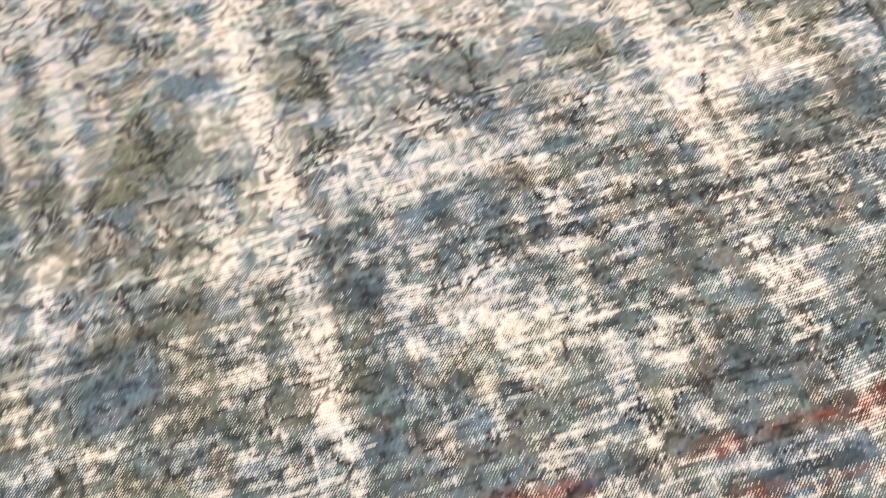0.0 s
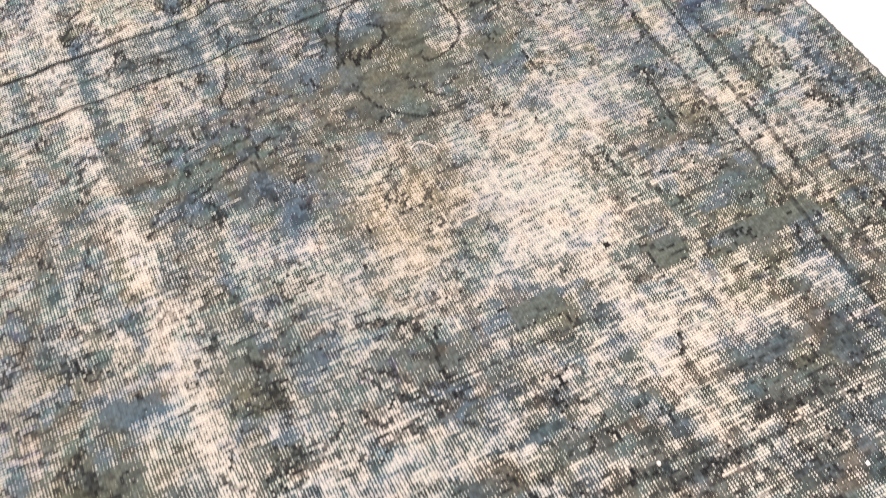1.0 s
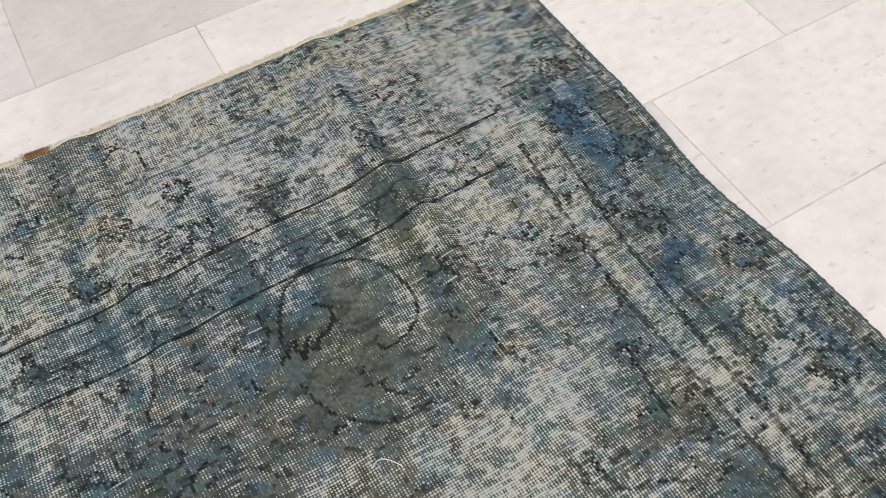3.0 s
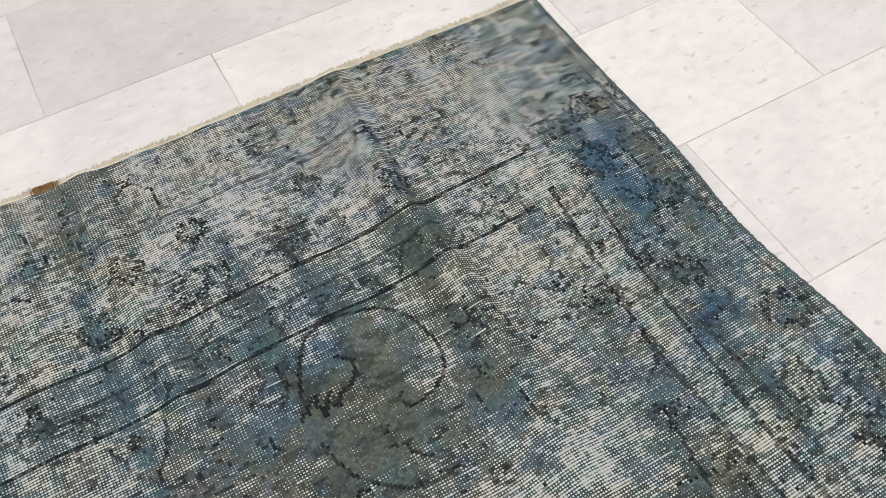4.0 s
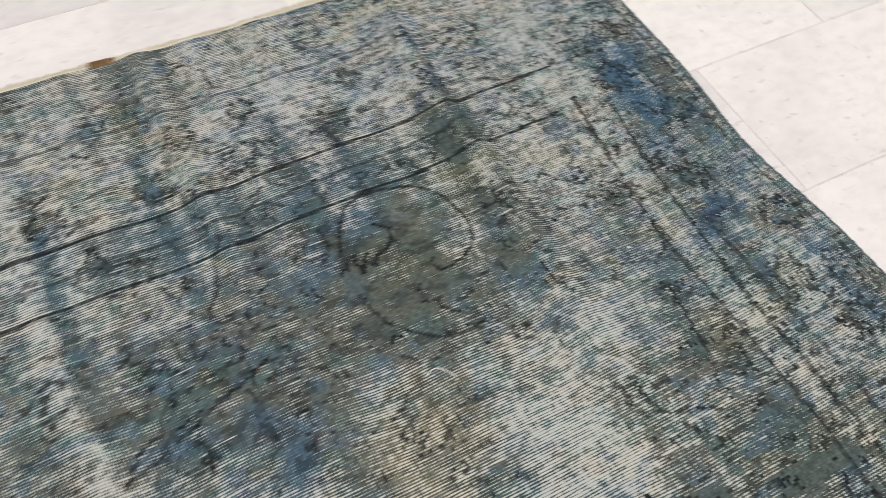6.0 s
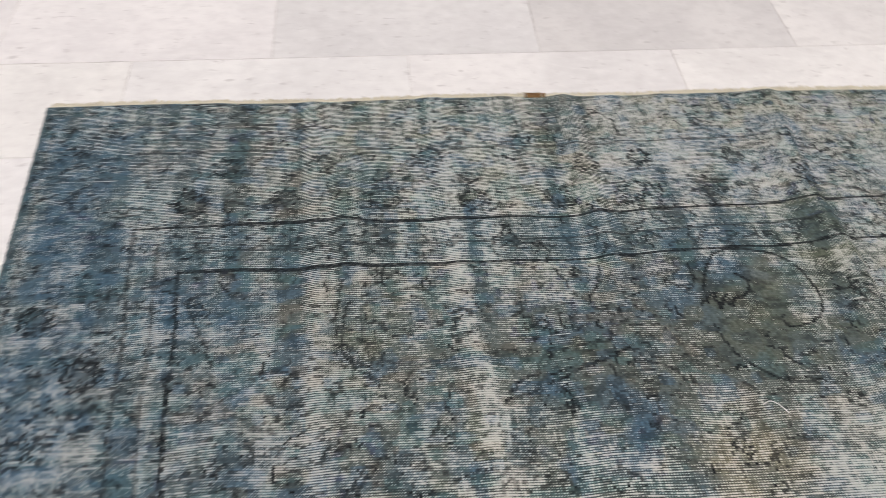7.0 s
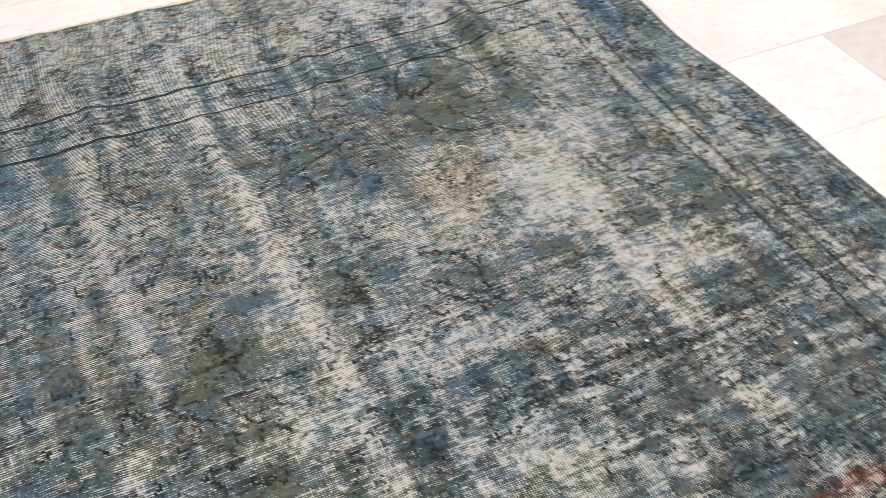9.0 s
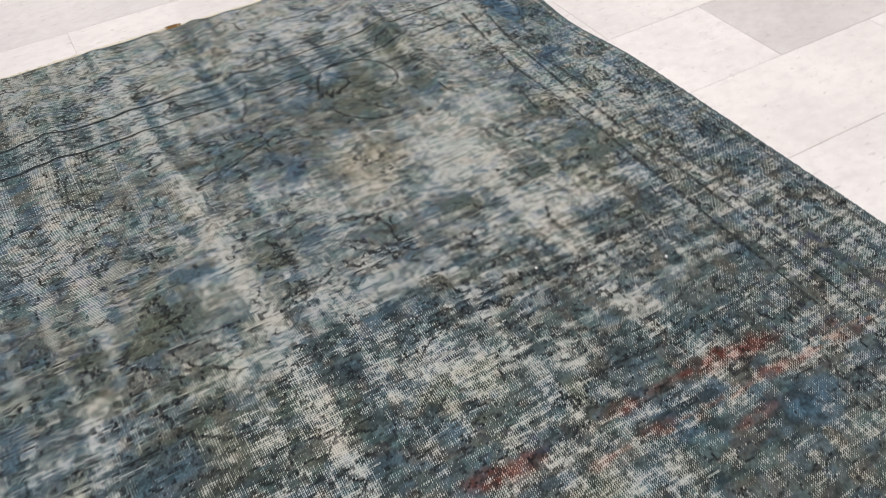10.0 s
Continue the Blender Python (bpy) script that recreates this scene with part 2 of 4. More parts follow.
class Design:
    """Dye, wear and outlines of the rug, knot by knot."""

    def __init__(self):
        self.rng = np.random.default_rng(11)
        self.us, self.vs = (np.arange(NU) + 0.5) * KNOT_U, (np.arange(NV) + 0.5) * KNOT_V
        self.u, self.v = np.meshgrid(self.us, self.vs)
        self.pu, self.pv = np.meshgrid(np.arange(NU + 1) * KNOT_U, np.arange(NV + 1) * KNOT_V)
        self.dark = np.zeros(self.u.shape)
        self.wear = np.zeros(self.u.shape)
        self.dye = np.zeros(self.u.shape + (3,))

    def n(self, su, sv):
        return lattice(self.rng, self.u, self.v, su, sv)

    def tint(self, f, c):
        f = np.clip(f, 0, 1)[..., None]
        self.dye = self.dye * (1 - f) + np.array(c) * f

    def window(self, u0, u1, v0, v1):
        i0, i1 = np.searchsorted(self.us, (u0, u1))
        j0, j1 = np.searchsorted(self.vs, (v0, v1))
        return slice(max(j0 - 1, 0), j1 + 1), slice(max(i0 - 1, 0), i1 + 1)

    def stroke(self, pts, width=0.0035, strength=1.0):
        """A dark outline along a line of points."""
        for (a, b), (c, d) in zip(pts, pts[1:]):
            m = width * 3
            w = self.window(min(a, c) - m, max(a, c) + m, min(b, d) - m, max(b, d) + m)
            pu, pv = self.u[w] - a, self.v[w] - b
            l2 = (c - a) ** 2 + (d - b) ** 2 + 1e-12
            t = np.clip((pu * (c - a) + pv * (d - b)) / l2, 0, 1)
            r = np.hypot(pu - t * (c - a), pv - t * (d - b))
            self.dark[w] = np.maximum(self.dark[w], strength * (1 - ramp(r, 0.72 * width, 1.05 * width)))

    def blob(self, field, u, v, ru, rv, amount):
        """Adds a soft uneven patch to a field."""
        w = self.window(u - 2 * ru, u + 2 * ru, v - 2 * rv, v + 2 * rv)
        r = np.hypot((self.u[w] - u) / ru, (self.v[w] - v) / rv) + 1.6 * (self.edge[w] - 0.5)
        field[w] += amount * (1 - ramp(r, 0.25, 1.45))

    def ring(self, u, v, ru, rv, a0=0, a1=360, width=0.0035, strength=1.0, wob=0.006):
        n = max(8, int(abs(a1 - a0) * max(ru, rv) / 0.6))
        pts = []
        k = self.rng.random() * 9
        for i in range(n + 1):
            a = radians(a0 + (a1 - a0) * i / n)
            s = 1 + wob / max(ru, rv) * math.sin(k + 5 * a)
            pts.append((u + ru * s * math.cos(a), v + rv * s * math.sin(a)))
        self.stroke(pts, width, strength)

    def rosette(self, u, v, r, strength=0.8):
        """A worn flower head: a broken ring of dark knots round a coloured heart."""
        w = self.window(u - 1.4 * r, u + 1.4 * r, v - 1.4 * r, v + 1.4 * r)
        pu, pv = self.u[w] - u, self.v[w] - v
        lobes = 1 + 0.14 * np.sin(8 * np.arctan2(pv, pu) + 6.28 * self.rng.random())
        q = np.hypot(pu, pv) / (r * lobes)
        chance = self.rng.random(q.shape)
        ring = np.exp(-((q - 0.80) / 0.22) ** 2) + 0.35 * np.exp(-((q - 0.40) / 0.12) ** 2)
        self.dark[w] = np.maximum(self.dark[w], strength * (chance < 0.72 * ring) * (0.65 + 0.4 * self.rng.random(q.shape)))
        self.heart[w] = np.maximum(self.heart[w], 1 - ramp(q, 0.75, 1.15))

    def vine(self, run, width=0.0030, strength=0.82, jitter=0.0022, kept=0.72):
        """A hand-knotted outline: a smooth curve through the run, uneven, with knots missing."""
        p = [np.array(q) for q in (run[0], *run, run[-1])]
        pts = []
        for a, b, c, e in zip(p, p[1:], p[2:], p[3:]):
            n = max(2, int(np.hypot(*(c - b)) / 0.005))
            for k in range(n):
                t = k / n
                q = 0.5 * (2 * b + (c - a) * t + (2 * a - 5 * b + 4 * c - e) * t * t + (3 * b - a - 3 * c + e) * t ** 3)
                pts.append(tuple(q + self.rng.normal(size=2) * jitter))
        pts.append(tuple(p[-1]))
        for a, b in zip(pts, pts[1:]):
            if self.rng.random() < kept:
                self.stroke([a, b], width, strength * (0.7 + 0.4 * self.rng.random()))

    def squiggle(self, u, v, length, heading, strength=0.8):
        """A broken leaf or stem outline."""
        a, pts = radians(heading), [(u, v)]
        for i in range(max(3, int(length / 0.007))):
            a += self.rng.normal() * 0.8
            pts.append((pts[-1][0] + 0.007 * math.cos(a), pts[-1][1] + 0.007 * math.sin(a)))
        self.stroke(pts, 0.0028, strength)


BLUE, OLIVE, TAN, SLATE, RED, NAVY = (0.040, 0.088, 0.138), (0.078, 0.090, 0.066), (0.200, 0.180, 0.118), (0.050, 0.088, 0.106), (0.120, 0.040, 0.030), (0.034, 0.044, 0.080)

# bare patches and patches with full pile: u, v, half width, half length, amount
BARE = [(1.38, 0.94, 0.12, 0.16, 0.42), (1.54, 0.80, 0.11, 0.06, 0.40), (1.46, 1.21, 0.19, 0.06, 0.46), (1.02, 1.23, 0.15, 0.045, 0.36),
        (0.75, 1.27, 0.07, 0.05, 0.30), (0.82, 0.90, 0.05, 0.13, 0.15), (0.46, 0.80, 0.06, 0.07, 0.16), (0.46, 1.27, 0.035, 0.08, 0.15),
        (1.15, 0.97, 0.12, 0.07, 0.22), (0.28, 0.83, 0.10, 0.09, 0.14), (1.30, 0.20, 0.22, 0.09, 0.26), (1.76, 0.20, 0.12, 0.12, 0.24), (0.92, 0.20, 0.16, 0.08, 0.22)]
BARE_SMALL = [(1.66, 0.52, 0.09, 0.15, 0.26), (1.64, 0.41, 0.10, 0.05, 0.2), (1.80, 0.85, 0.06, 0.10, 0.16), (0.66, 0.86, 0.07, 0.05, 0.10), (1.63, 0.63, 0.06, 0.05, 0.20), (0.97, 0.88, 0.05, 0.04, 0.25), (1.08, 1.48, 0.12, 0.06, 0.26),
              (1.72, 1.40, 0.08, 0.06, 0.24), (0.83, 1.45, 0.05, 0.10, 0.28), (1.28, 1.55, 0.14, 0.03, 0.22), (0.62, 0.75, 0.05, 0.04, 0.2)]
FULL = [(1.50, 0.38, 0.06, 0.05, -0.45), (1.30, 0.60, 0.10, 0.08, -0.62), (1.40, 0.52, 0.09, 0.07, -0.45), (1.47, 0.60, 0.06, 0.10, -0.50), (0.40, 1.03, 0.16, 0.05, -0.30),
        (0.74, 1.00, 0.06, 0.03, -0.45), (1.33, 1.13, 0.05, 0.022, -0.50), (1.62, 1.115, 0.06, 0.020, -0.60), (1.50, 1.10, 0.035, 0.03, -0.55),
        (0.66, 1.11, 0.08, 0.05, -0.32), (0.90, 1.05, 0.05, 0.055, -0.42), (0.10, 0.35, 0.12, 0.30, -0.16), (1.88, 0.42, 0.07, 0.12, -0.18), (0.50, 1.12, 0.05, 0.04, -0.25)]
FULL_SMALL = [(0.28, 1.12, 0.26, 0.24, -0.20), (1.05, 0.63, 0.28, 0.14, -0.22), (1.20, 0.66, 0.10, 0.10, -0.15), (0.86, 1.00, 0.02, 0.02, -0.4), (1.02, 1.34, 0.10, 0.045, -0.25), (0.55, 1.42, 0.09, 0.05, -0.28), (1.52, 1.30, 0.10, 0.05, -0.25),
              (0.90, 1.36, 0.05, 0.05, -0.3), (1.10, 1.10, 0.06, 0.03, -0.35), (1.50, 1.85, 0.20, 0.05, -0.25), (0.70, 0.68, 0.08, 0.06, -0.22), (1.03, 0.80, 0.04, 0.05, -0.3)]
BLUES = [(1.85, 0.46, 0.045, 0.06, 1.3), (1.87, 0.36, 0.045, 0.06, 1.2), (1.83, 0.71, 0.03, 0.03, 1.0), (1.78, 0.74, 0.035, 0.03, 0.8), (1.84, 0.57, 0.05, 0.05, 0.6),
         (0.10, 0.18, 0.09, 0.13, 0.7), (0.11, 0.40, 0.10, 0.10, 0.8), (0.08, 0.68, 0.07, 0.16, 0.7), (0.30, 0.56, 0.06, 0.08, 0.7), (1.02, 0.40, 0.07, 0.05, 0.7),
         (1.40, 0.57, 0.025, 0.03, 0.4), (1.29, 0.50, 0.035, 0.03, 0.7), (1.03, 0.82, 0.03, 0.025, 0.8), (1.10, 0.50, 0.03, 0.03, 0.6), (1.03, 1.32, 0.07, 0.04, 0.35)]
BLUES_MORE = [(1.18, 1.35, 0.06, 0.03, 0.35), (1.53, 1.28, 0.06, 0.035, 0.4), (0.39, 1.32, 0.06, 0.04, 0.4), (0.54, 1.42, 0.07, 0.05, 0.5), (0.75, 1.01, 0.05, 0.03, 0.8),
              (1.53, 1.84, 0.07, 0.05, 0.7), (0.42, 0.56, 0.05, 0.06, 0.5), (0.20, 0.95, 0.12, 0.08, 0.5), (1.87, 1.22, 0.04, 0.15, 0.6), (1.30, 0.40, 0.05, 0.03, 0.5),
              (1.67, 1.22, 0.04, 0.03, 0.6), (0.28, 1.25, 0.08, 0.06, 0.4), (1.90, 0.90, 0.03, 0.08, 0.5)]
TANS = [(1.19, 0.87, 0.085, 0.08, 0.80), (1.17, 0.97, 0.05, 0.04, 0.4), (1.68, 0.90, 0.04, 0.04, 0.4), (1.36, 0.52, 0.04, 0.04, 0.3), (1.33, 0.33, 0.03, 0.02, 0.25), (1.26, 0.02, 0.05, 0.02, 0.2)]
OLIVES = [(0.66, 1.10, 0.09, 0.06, 0.9), (0.50, 1.12, 0.05, 0.05, 0.8), (0.62, 0.60, 0.08, 0.07, 0.6), (1.32, 0.61, 0.11, 0.09, 0.8), (0.90, 1.05, 0.06, 0.05, 0.8),
          (1.48, 0.50, 0.07, 0.12, 0.8), (1.30, 1.12, 0.06, 0.03, 0.8), (1.50, 1.10, 0.04, 0.03, 0.7), (1.68, 0.92, 0.05, 0.05, 0.5), (1.17, 0.33, 0.05, 0.05, 0.3), (1.47, 0.39, 0.10, 0.09, 0.7)]
REDS = [(0.970, 1.690, 0.030, 0.011, 1.0), (1.050, 1.697, 0.036, 0.012, 1.0), (1.155, 1.760, 0.024, 0.006, 0.8), (1.250, 1.696, 0.034, 0.008, 0.8), (1.400, 1.688, 0.034, 0.010, 0.9),
        (1.450, 1.700, 0.030, 0.010, 1.0), (1.540, 1.709, 0.036, 0.011, 1.0), (1.655, 1.742, 0.030, 0.007, 0.7), (1.690, 1.775, 0.030, 0.006, 0.7), (1.270, 1.755, 0.024, 0.007, 0.8),
        (1.415, 1.817, 0.036, 0.008, 0.7), (1.530, 1.768, 0.030, 0.008, 0.9), (1.590, 1.768, 0.022, 0.006, 0.7), (1.865, 1.710, 0.026, 0.010, 0.7), (1.330, 1.690, 0.03, 0.006, 0.6)]

ROSETTES = [(1.165, 0.300, 0.034), (1.328, 0.290, 0.032), (1.830, 0.400, 0.036), (1.894, 0.510, 0.032), (1.837, 0.642, 0.030), (1.906, 0.766, 0.036), (1.833, 0.866, 0.032),
            (1.883, 0.975, 0.030), (1.093, 0.222, 0.030), (1.885, 0.290, 0.030), (1.520, 0.280, 0.024), (0.167, 0.665, 0.034), (0.377, 0.200, 0.030), (0.312, 0.294, 0.032),
            (0.681, 0.288, 0.034), (0.851, 0.305, 0.030), (1.020, 0.300, 0.030), (0.778, 0.185, 0.030), (0.112, 0.275, 0.030), (0.077, 0.560, 0.030), (0.200, 0.910, 0.032)]
ROSETTES_MORE = [(1.204, 0.205, 0.026), (0.560, 0.200, 0.028), (0.490, 0.290, 0.028), (1.400, 0.210, 0.024), (1.840, 1.100, 0.030), (1.900, 1.200, 0.028), (1.850, 1.330, 0.030),
                 (1.900, 1.460, 0.030), (0.090, 0.800, 0.028), (0.120, 1.050, 0.030), (0.160, 1.200, 0.030), (0.110, 1.350, 0.030)]

# places where the pile is whole, smooth and plain; then outlines that read clearly, as short runs of points
PLAIN = [(1.650, 1.125, 0.085, 0.019), (1.495, 1.100, 0.034, 0.022), (1.285, 1.098, 0.040, 0.016), (0.900, 0.985, 0.022, 0.022), (0.745, 0.998, 0.040, 0.020)]
SCROLL = [(1.223, 0.580), (1.238, 0.535), (1.256, 0.494), (1.283, 0.463), (1.324, 0.456), (1.389, 0.470), (1.422, 0.509), (1.436, 0.557), (1.427, 0.604), (1.394, 0.629), (1.357, 0.633), (1.356, 0.609)]
ZIGZAG = [(1.226, 0.572), (1.251, 0.557), (1.251, 0.581), (1.268, 0.566), (1.273, 0.580), (1.293, 0.567), (1.307, 0.565), (1.320, 0.532), (1.302, 0.516)]
UNDERARC = [(1.231, 0.621), (1.235, 0.655), (1.251, 0.690), (1.275, 0.715), (1.306, 0.735), (1.36, 0.742)]
LEAVES = [[(1.316, 0.638), (1.306, 0.669), (1.330, 0.674), (1.333, 0.698), (1.384, 0.714), (1.416, 0.732)], [(1.354, 0.692), (1.385, 0.683), (1.424, 0.661)],
          [(1.056, 0.479), (1.050, 0.513), (1.028, 0.545), (1.020, 0.566)], [(0.971, 0.486), (0.986, 0.512), (1.000, 0.547)], [(1.121, 0.477), (1.110, 0.523)],
          [(1.221, 0.486), (1.220, 0.525), (1.206, 0.537), (1.170, 0.525), (1.197, 0.502), (1.194, 0.480)], [(1.557, 0.538), (1.575, 0.549), (1.599, 0.528)],
          [(1.538, 0.562), (1.545, 0.588), (1.541, 0.617), (1.567, 0.626)], [(1.587, 0.611), (1.641, 0.626), (1.644, 0.594)], [(1.600, 0.534), (1.624, 0.565), (1.668, 0.574)]]
STEMS = [[(1.503, 0.688), (1.497, 0.718), (1.507, 0.743), (1.511, 0.755)], [(1.499, 0.539), (1.505, 0.575), (1.514, 0.591)], [(1.492, 0.589), (1.466, 0.616)],
         [(0.843, 0.739), (0.876, 0.708), (0.898, 0.701)], [(0.954, 0.661), (0.996, 0.653), (1.048, 0.645)], [(1.087, 0.693), (1.124, 0.705), (1.144, 0.740)],
         [(0.585, 0.539), (0.569, 0.583)], [(0.579, 0.893), (0.607, 0.860)], [(0.321, 0.535), (0.350, 0.60), (0.372, 0.66)], [(1.642, 0.956), (1.658, 0.976), (1.690, 0.987)],
         [(0.910, 1.004), (0.913, 1.055), (0.922, 1.090)], [(0.900, 0.997), (0.929, 1.017), (0.956, 1.014)], [(0.940, 1.158), (0.896, 1.149), (0.866, 1.165)]]
STEMS_SOUTH = [[(0.544, 1.142), (0.583, 1.188), (0.644, 1.226)], [(0.572, 1.289), (0.595, 1.343), (0.629, 1.385), (0.680, 1.410), (0.740, 1.433)],
               [(1.026, 1.080), (1.088, 1.159), (1.152, 1.161)], [(1.058, 1.018), (1.111, 1.042), (1.132, 1.077), (1.131, 1.128), (1.161, 1.168)],
               [(1.247, 1.622), (1.351, 1.615), (1.436, 1.621)], [(0.634, 0.523), (0.590, 0.567), (0.590, 0.649), (0.629, 0.698)]]

# more worn and whole patches: u, v, half width, half length, amount
PATCHES = [(1.10, 0.25, 0.07, 0.09, 0.30), (1.23, 0.19, 0.05, 0.05, 0.22), (1.70, 0.26, 0.09, 0.09, 0.26), (1.47, 0.035, 0.09, 0.025, -0.25), (1.74, 0.02, 0.05, 0.02, -0.25),
           (1.51, 0.34, 0.06, 0.06, -0.40), (1.45, 0.41, 0.12, 0.05, -0.45), (1.28, 0.63, 0.06, 0.05, -0.25), (1.10, 0.56, 0.08, 0.05, -0.20), (1.05, 0.61, 0.10, 0.05, -0.25),
           (0.83, 0.93, 0.07, 0.08, 0.30), (0.75, 1.00, 0.06, 0.05, 0.22), (0.64, 0.90, 0.05, 0.04, 0.20), (0.48, 0.80, 0.05, 0.05, 0.22), (0.49, 1.01, 0.03, 0.05, 0.18)]
PATCHES_SOUTH = [(0.60, 1.12, 0.07, 0.05, -0.30), (0.52, 1.38, 0.07, 0.04, -0.30), (0.40, 1.05, 0.05, 0.04, -0.20), (1.66, 1.13, 0.09, 0.022, -0.50), (1.57, 1.21, 0.12, 0.05, 0.25), (1.62, 1.30, 0.05, 0.03, -0.25),
                 (1.29, 1.60, 0.05, 0.02, -0.30), (1.17, 1.37, 0.05, 0.02, -0.25), (1.50, 1.60, 0.06, 0.03, -0.20), (1.67, 1.56, 0.05, 0.03, -0.25), (0.89, 1.38, 0.06, 0.035, -0.35), (0.30, 0.82, 0.09, 0.07, 0.15), (0.32, 0.92, 0.05, 0.04, 0.18)]
PATCHES_MORE = [(1.33, 0.585, 0.16, 0.13, -0.44), (1.64, 0.46, 0.10, 0.13, 0.25), (1.82, 0.95, 0.08, 0.12, 0.25), (0.62, 0.72, 0.12, 0.22, 0.05), (1.25, 1.55, 0.20, 0.16, -0.20), (1.00, 1.06, 0.12, 0.09, -0.25), (1.12, 0.74, 0.16, 0.10, -0.22), (0.45, 1.10, 0.22, 0.12, -0.18), (0.98, 0.67, 0.13, 0.13, -0.34), (0.82, 0.14, 0.34, 0.11, 0.18), (1.41, 0.94, 0.11, 0.15, 0.20)]
VINES = [[(0.590, 0.497), (0.573, 0.560), (0.577, 0.616), (0.600, 0.663), (0.636, 0.669), (0.653, 0.650)], [(0.839, 0.751), (0.918, 0.719), (0.997, 0.691), (1.030, 0.679), (1.066, 0.662)],
         [(1.054, 1.018), (1.090, 1.024), (1.120, 1.044), (1.129, 1.077)], [(1.037, 1.079), (1.081, 1.118), (1.118, 1.146), (1.145, 1.179), (1.181, 1.173)], [(1.018, 1.192), (1.051, 1.176), (1.091, 1.173), (1.145, 1.179)],
         [(0.901, 0.990), (0.914, 1.019), (0.948, 1.027), (0.949, 1.052), (0.922, 1.044), (0.927, 1.087), (0.920, 1.110)], [(0.863, 1.164), (0.912, 1.160), (0.953, 1.150), (0.985, 1.134)], [(0.715, 0.804), (0.739, 0.765), (0.754, 0.718)]]
VINES_SOUTH = [[(0.581, 0.900), (0.612, 0.871), (0.631, 0.844)], [(0.638, 1.171), (0.654, 1.219), (0.686, 1.247), (0.718, 1.275)], [(0.668, 0.993), (0.658, 1.041), (0.665, 1.089), (0.674, 1.129), (0.696, 1.159), (0.771, 1.166)],
               [(1.504, 0.907), (1.512, 0.966), (1.566, 0.989)], [(1.645, 0.830), (1.631, 0.909), (1.613, 0.967)], [(1.675, 0.939), (1.679, 0.998), (1.733, 0.993)], [(1.284, 1.362), (1.365, 1.378), (1.453, 1.387)],
               [(1.186, 1.335), (1.248, 1.357), (1.319, 1.367)], [(0.761, 1.473), (0.821, 1.497), (0.881, 1.521)], [(0.582, 1.283), (0.589, 1.322), (0.597, 1.385)]]


def overdye(d):
    """The uneven blue-green dye, knot by knot; also where it is blue and where red shows through."""
    u, v = d.u, d.v
    d.dye[...] = (0.082, 0.098, 0.093)
    d.tint(0.6 * ramp(0.5 * d.n(0.3, 0.25) + 0.5 * d.n(0.07, 0.06), 0.45, 0.7), SLATE)
    d.tint(0.7 * ramp(0.5 * d.n(0.35, 0.3) + 0.5 * d.n(0.06, 0.06), 0.5, 0.7), OLIVE)
    d.tint(0.4 * ramp(0.4 * d.n(0.25, 0.2) + 0.6 * d.n(0.04, 0.035), 0.58, 0.72), BLUE)
    d.tint((0.50 - 0.2 * ramp(v, 1.1, 1.4)) * ramp(d.n(0.030, 0.026), 0.64, 0.72), (0.046, 0.098, 0.155))
    d.tint((0.50 - 0.2 * ramp(v, 0.9, 1.2)) * ramp(d.n(0.036, 0.022), 0.60, 0.70), (0.048, 0.108, 0.112))
    d.tint(0.4 * ramp(d.n(0.030, 0.025), 0.68, 0.80), (0.120, 0.102, 0.080))
    blue = None
    for spots, colour in ((OLIVES, OLIVE), (BLUES + BLUES_MORE, BLUE), (TANS, TAN)):
        f = np.zeros(u.shape)
        for s in spots:
            d.blob(f, *s)
        d.tint(f * (0.55 + 0.75 * d.edge), colour)
        if colour is BLUE:
            blue = np.clip(f, 0, 1)
    d.tint(0.42 * d.west * (0.5 + d.edge), (0.034, 0.075, 0.115))
    f = np.zeros(u.shape)
    for s in REDS:
        d.blob(f, s[0], s[1], 1.35 * s[2], 1.7 * s[3], s[4])
    f += 0.16 * ramp(u, 1.15, 1.3) * (1 - ramp(u, 1.65, 1.8)) * np.exp(-((v - 1.70 - 0.06 * (u - 1.4)) / 0.012) ** 2)
    d.tint(0.5 * ramp(u, 1.1, 1.25) * np.exp(-((v - 1.765) / 0.010) ** 2) * ramp(d.n(0.02, 0.008), 0.45, 0.75), (0.22, 0.10, 0.055))
    f *= 0.25 + 0.95 * d.n(0.012, 0.010)
    d.tint(0.85 * f, RED)
    red = np.clip(f, 0, 1)
    d.tint(0.7 * ramp(d.n(0.016, 0.012), 0.74, 0.88) * ramp(d.n(0.15, 0.12), 0.55, 0.8), NAVY)
    d.tint(0.35 * ramp(u, 0.8, 1.1) * (1 - ramp(u, 1.6, 1.75)) * ramp(v, 0.40, 0.55) * (1 - ramp(v, 0.95, 1.15)) * d.edge, (0.088, 0.092, 0.074))
    d.dye *= (1.06 - 0.45 * ramp(0.6 * d.n(0.024, 0.014) + 0.4 * d.n(0.010, 0.007), 0.52, 0.66))[..., None]
    return blue, red


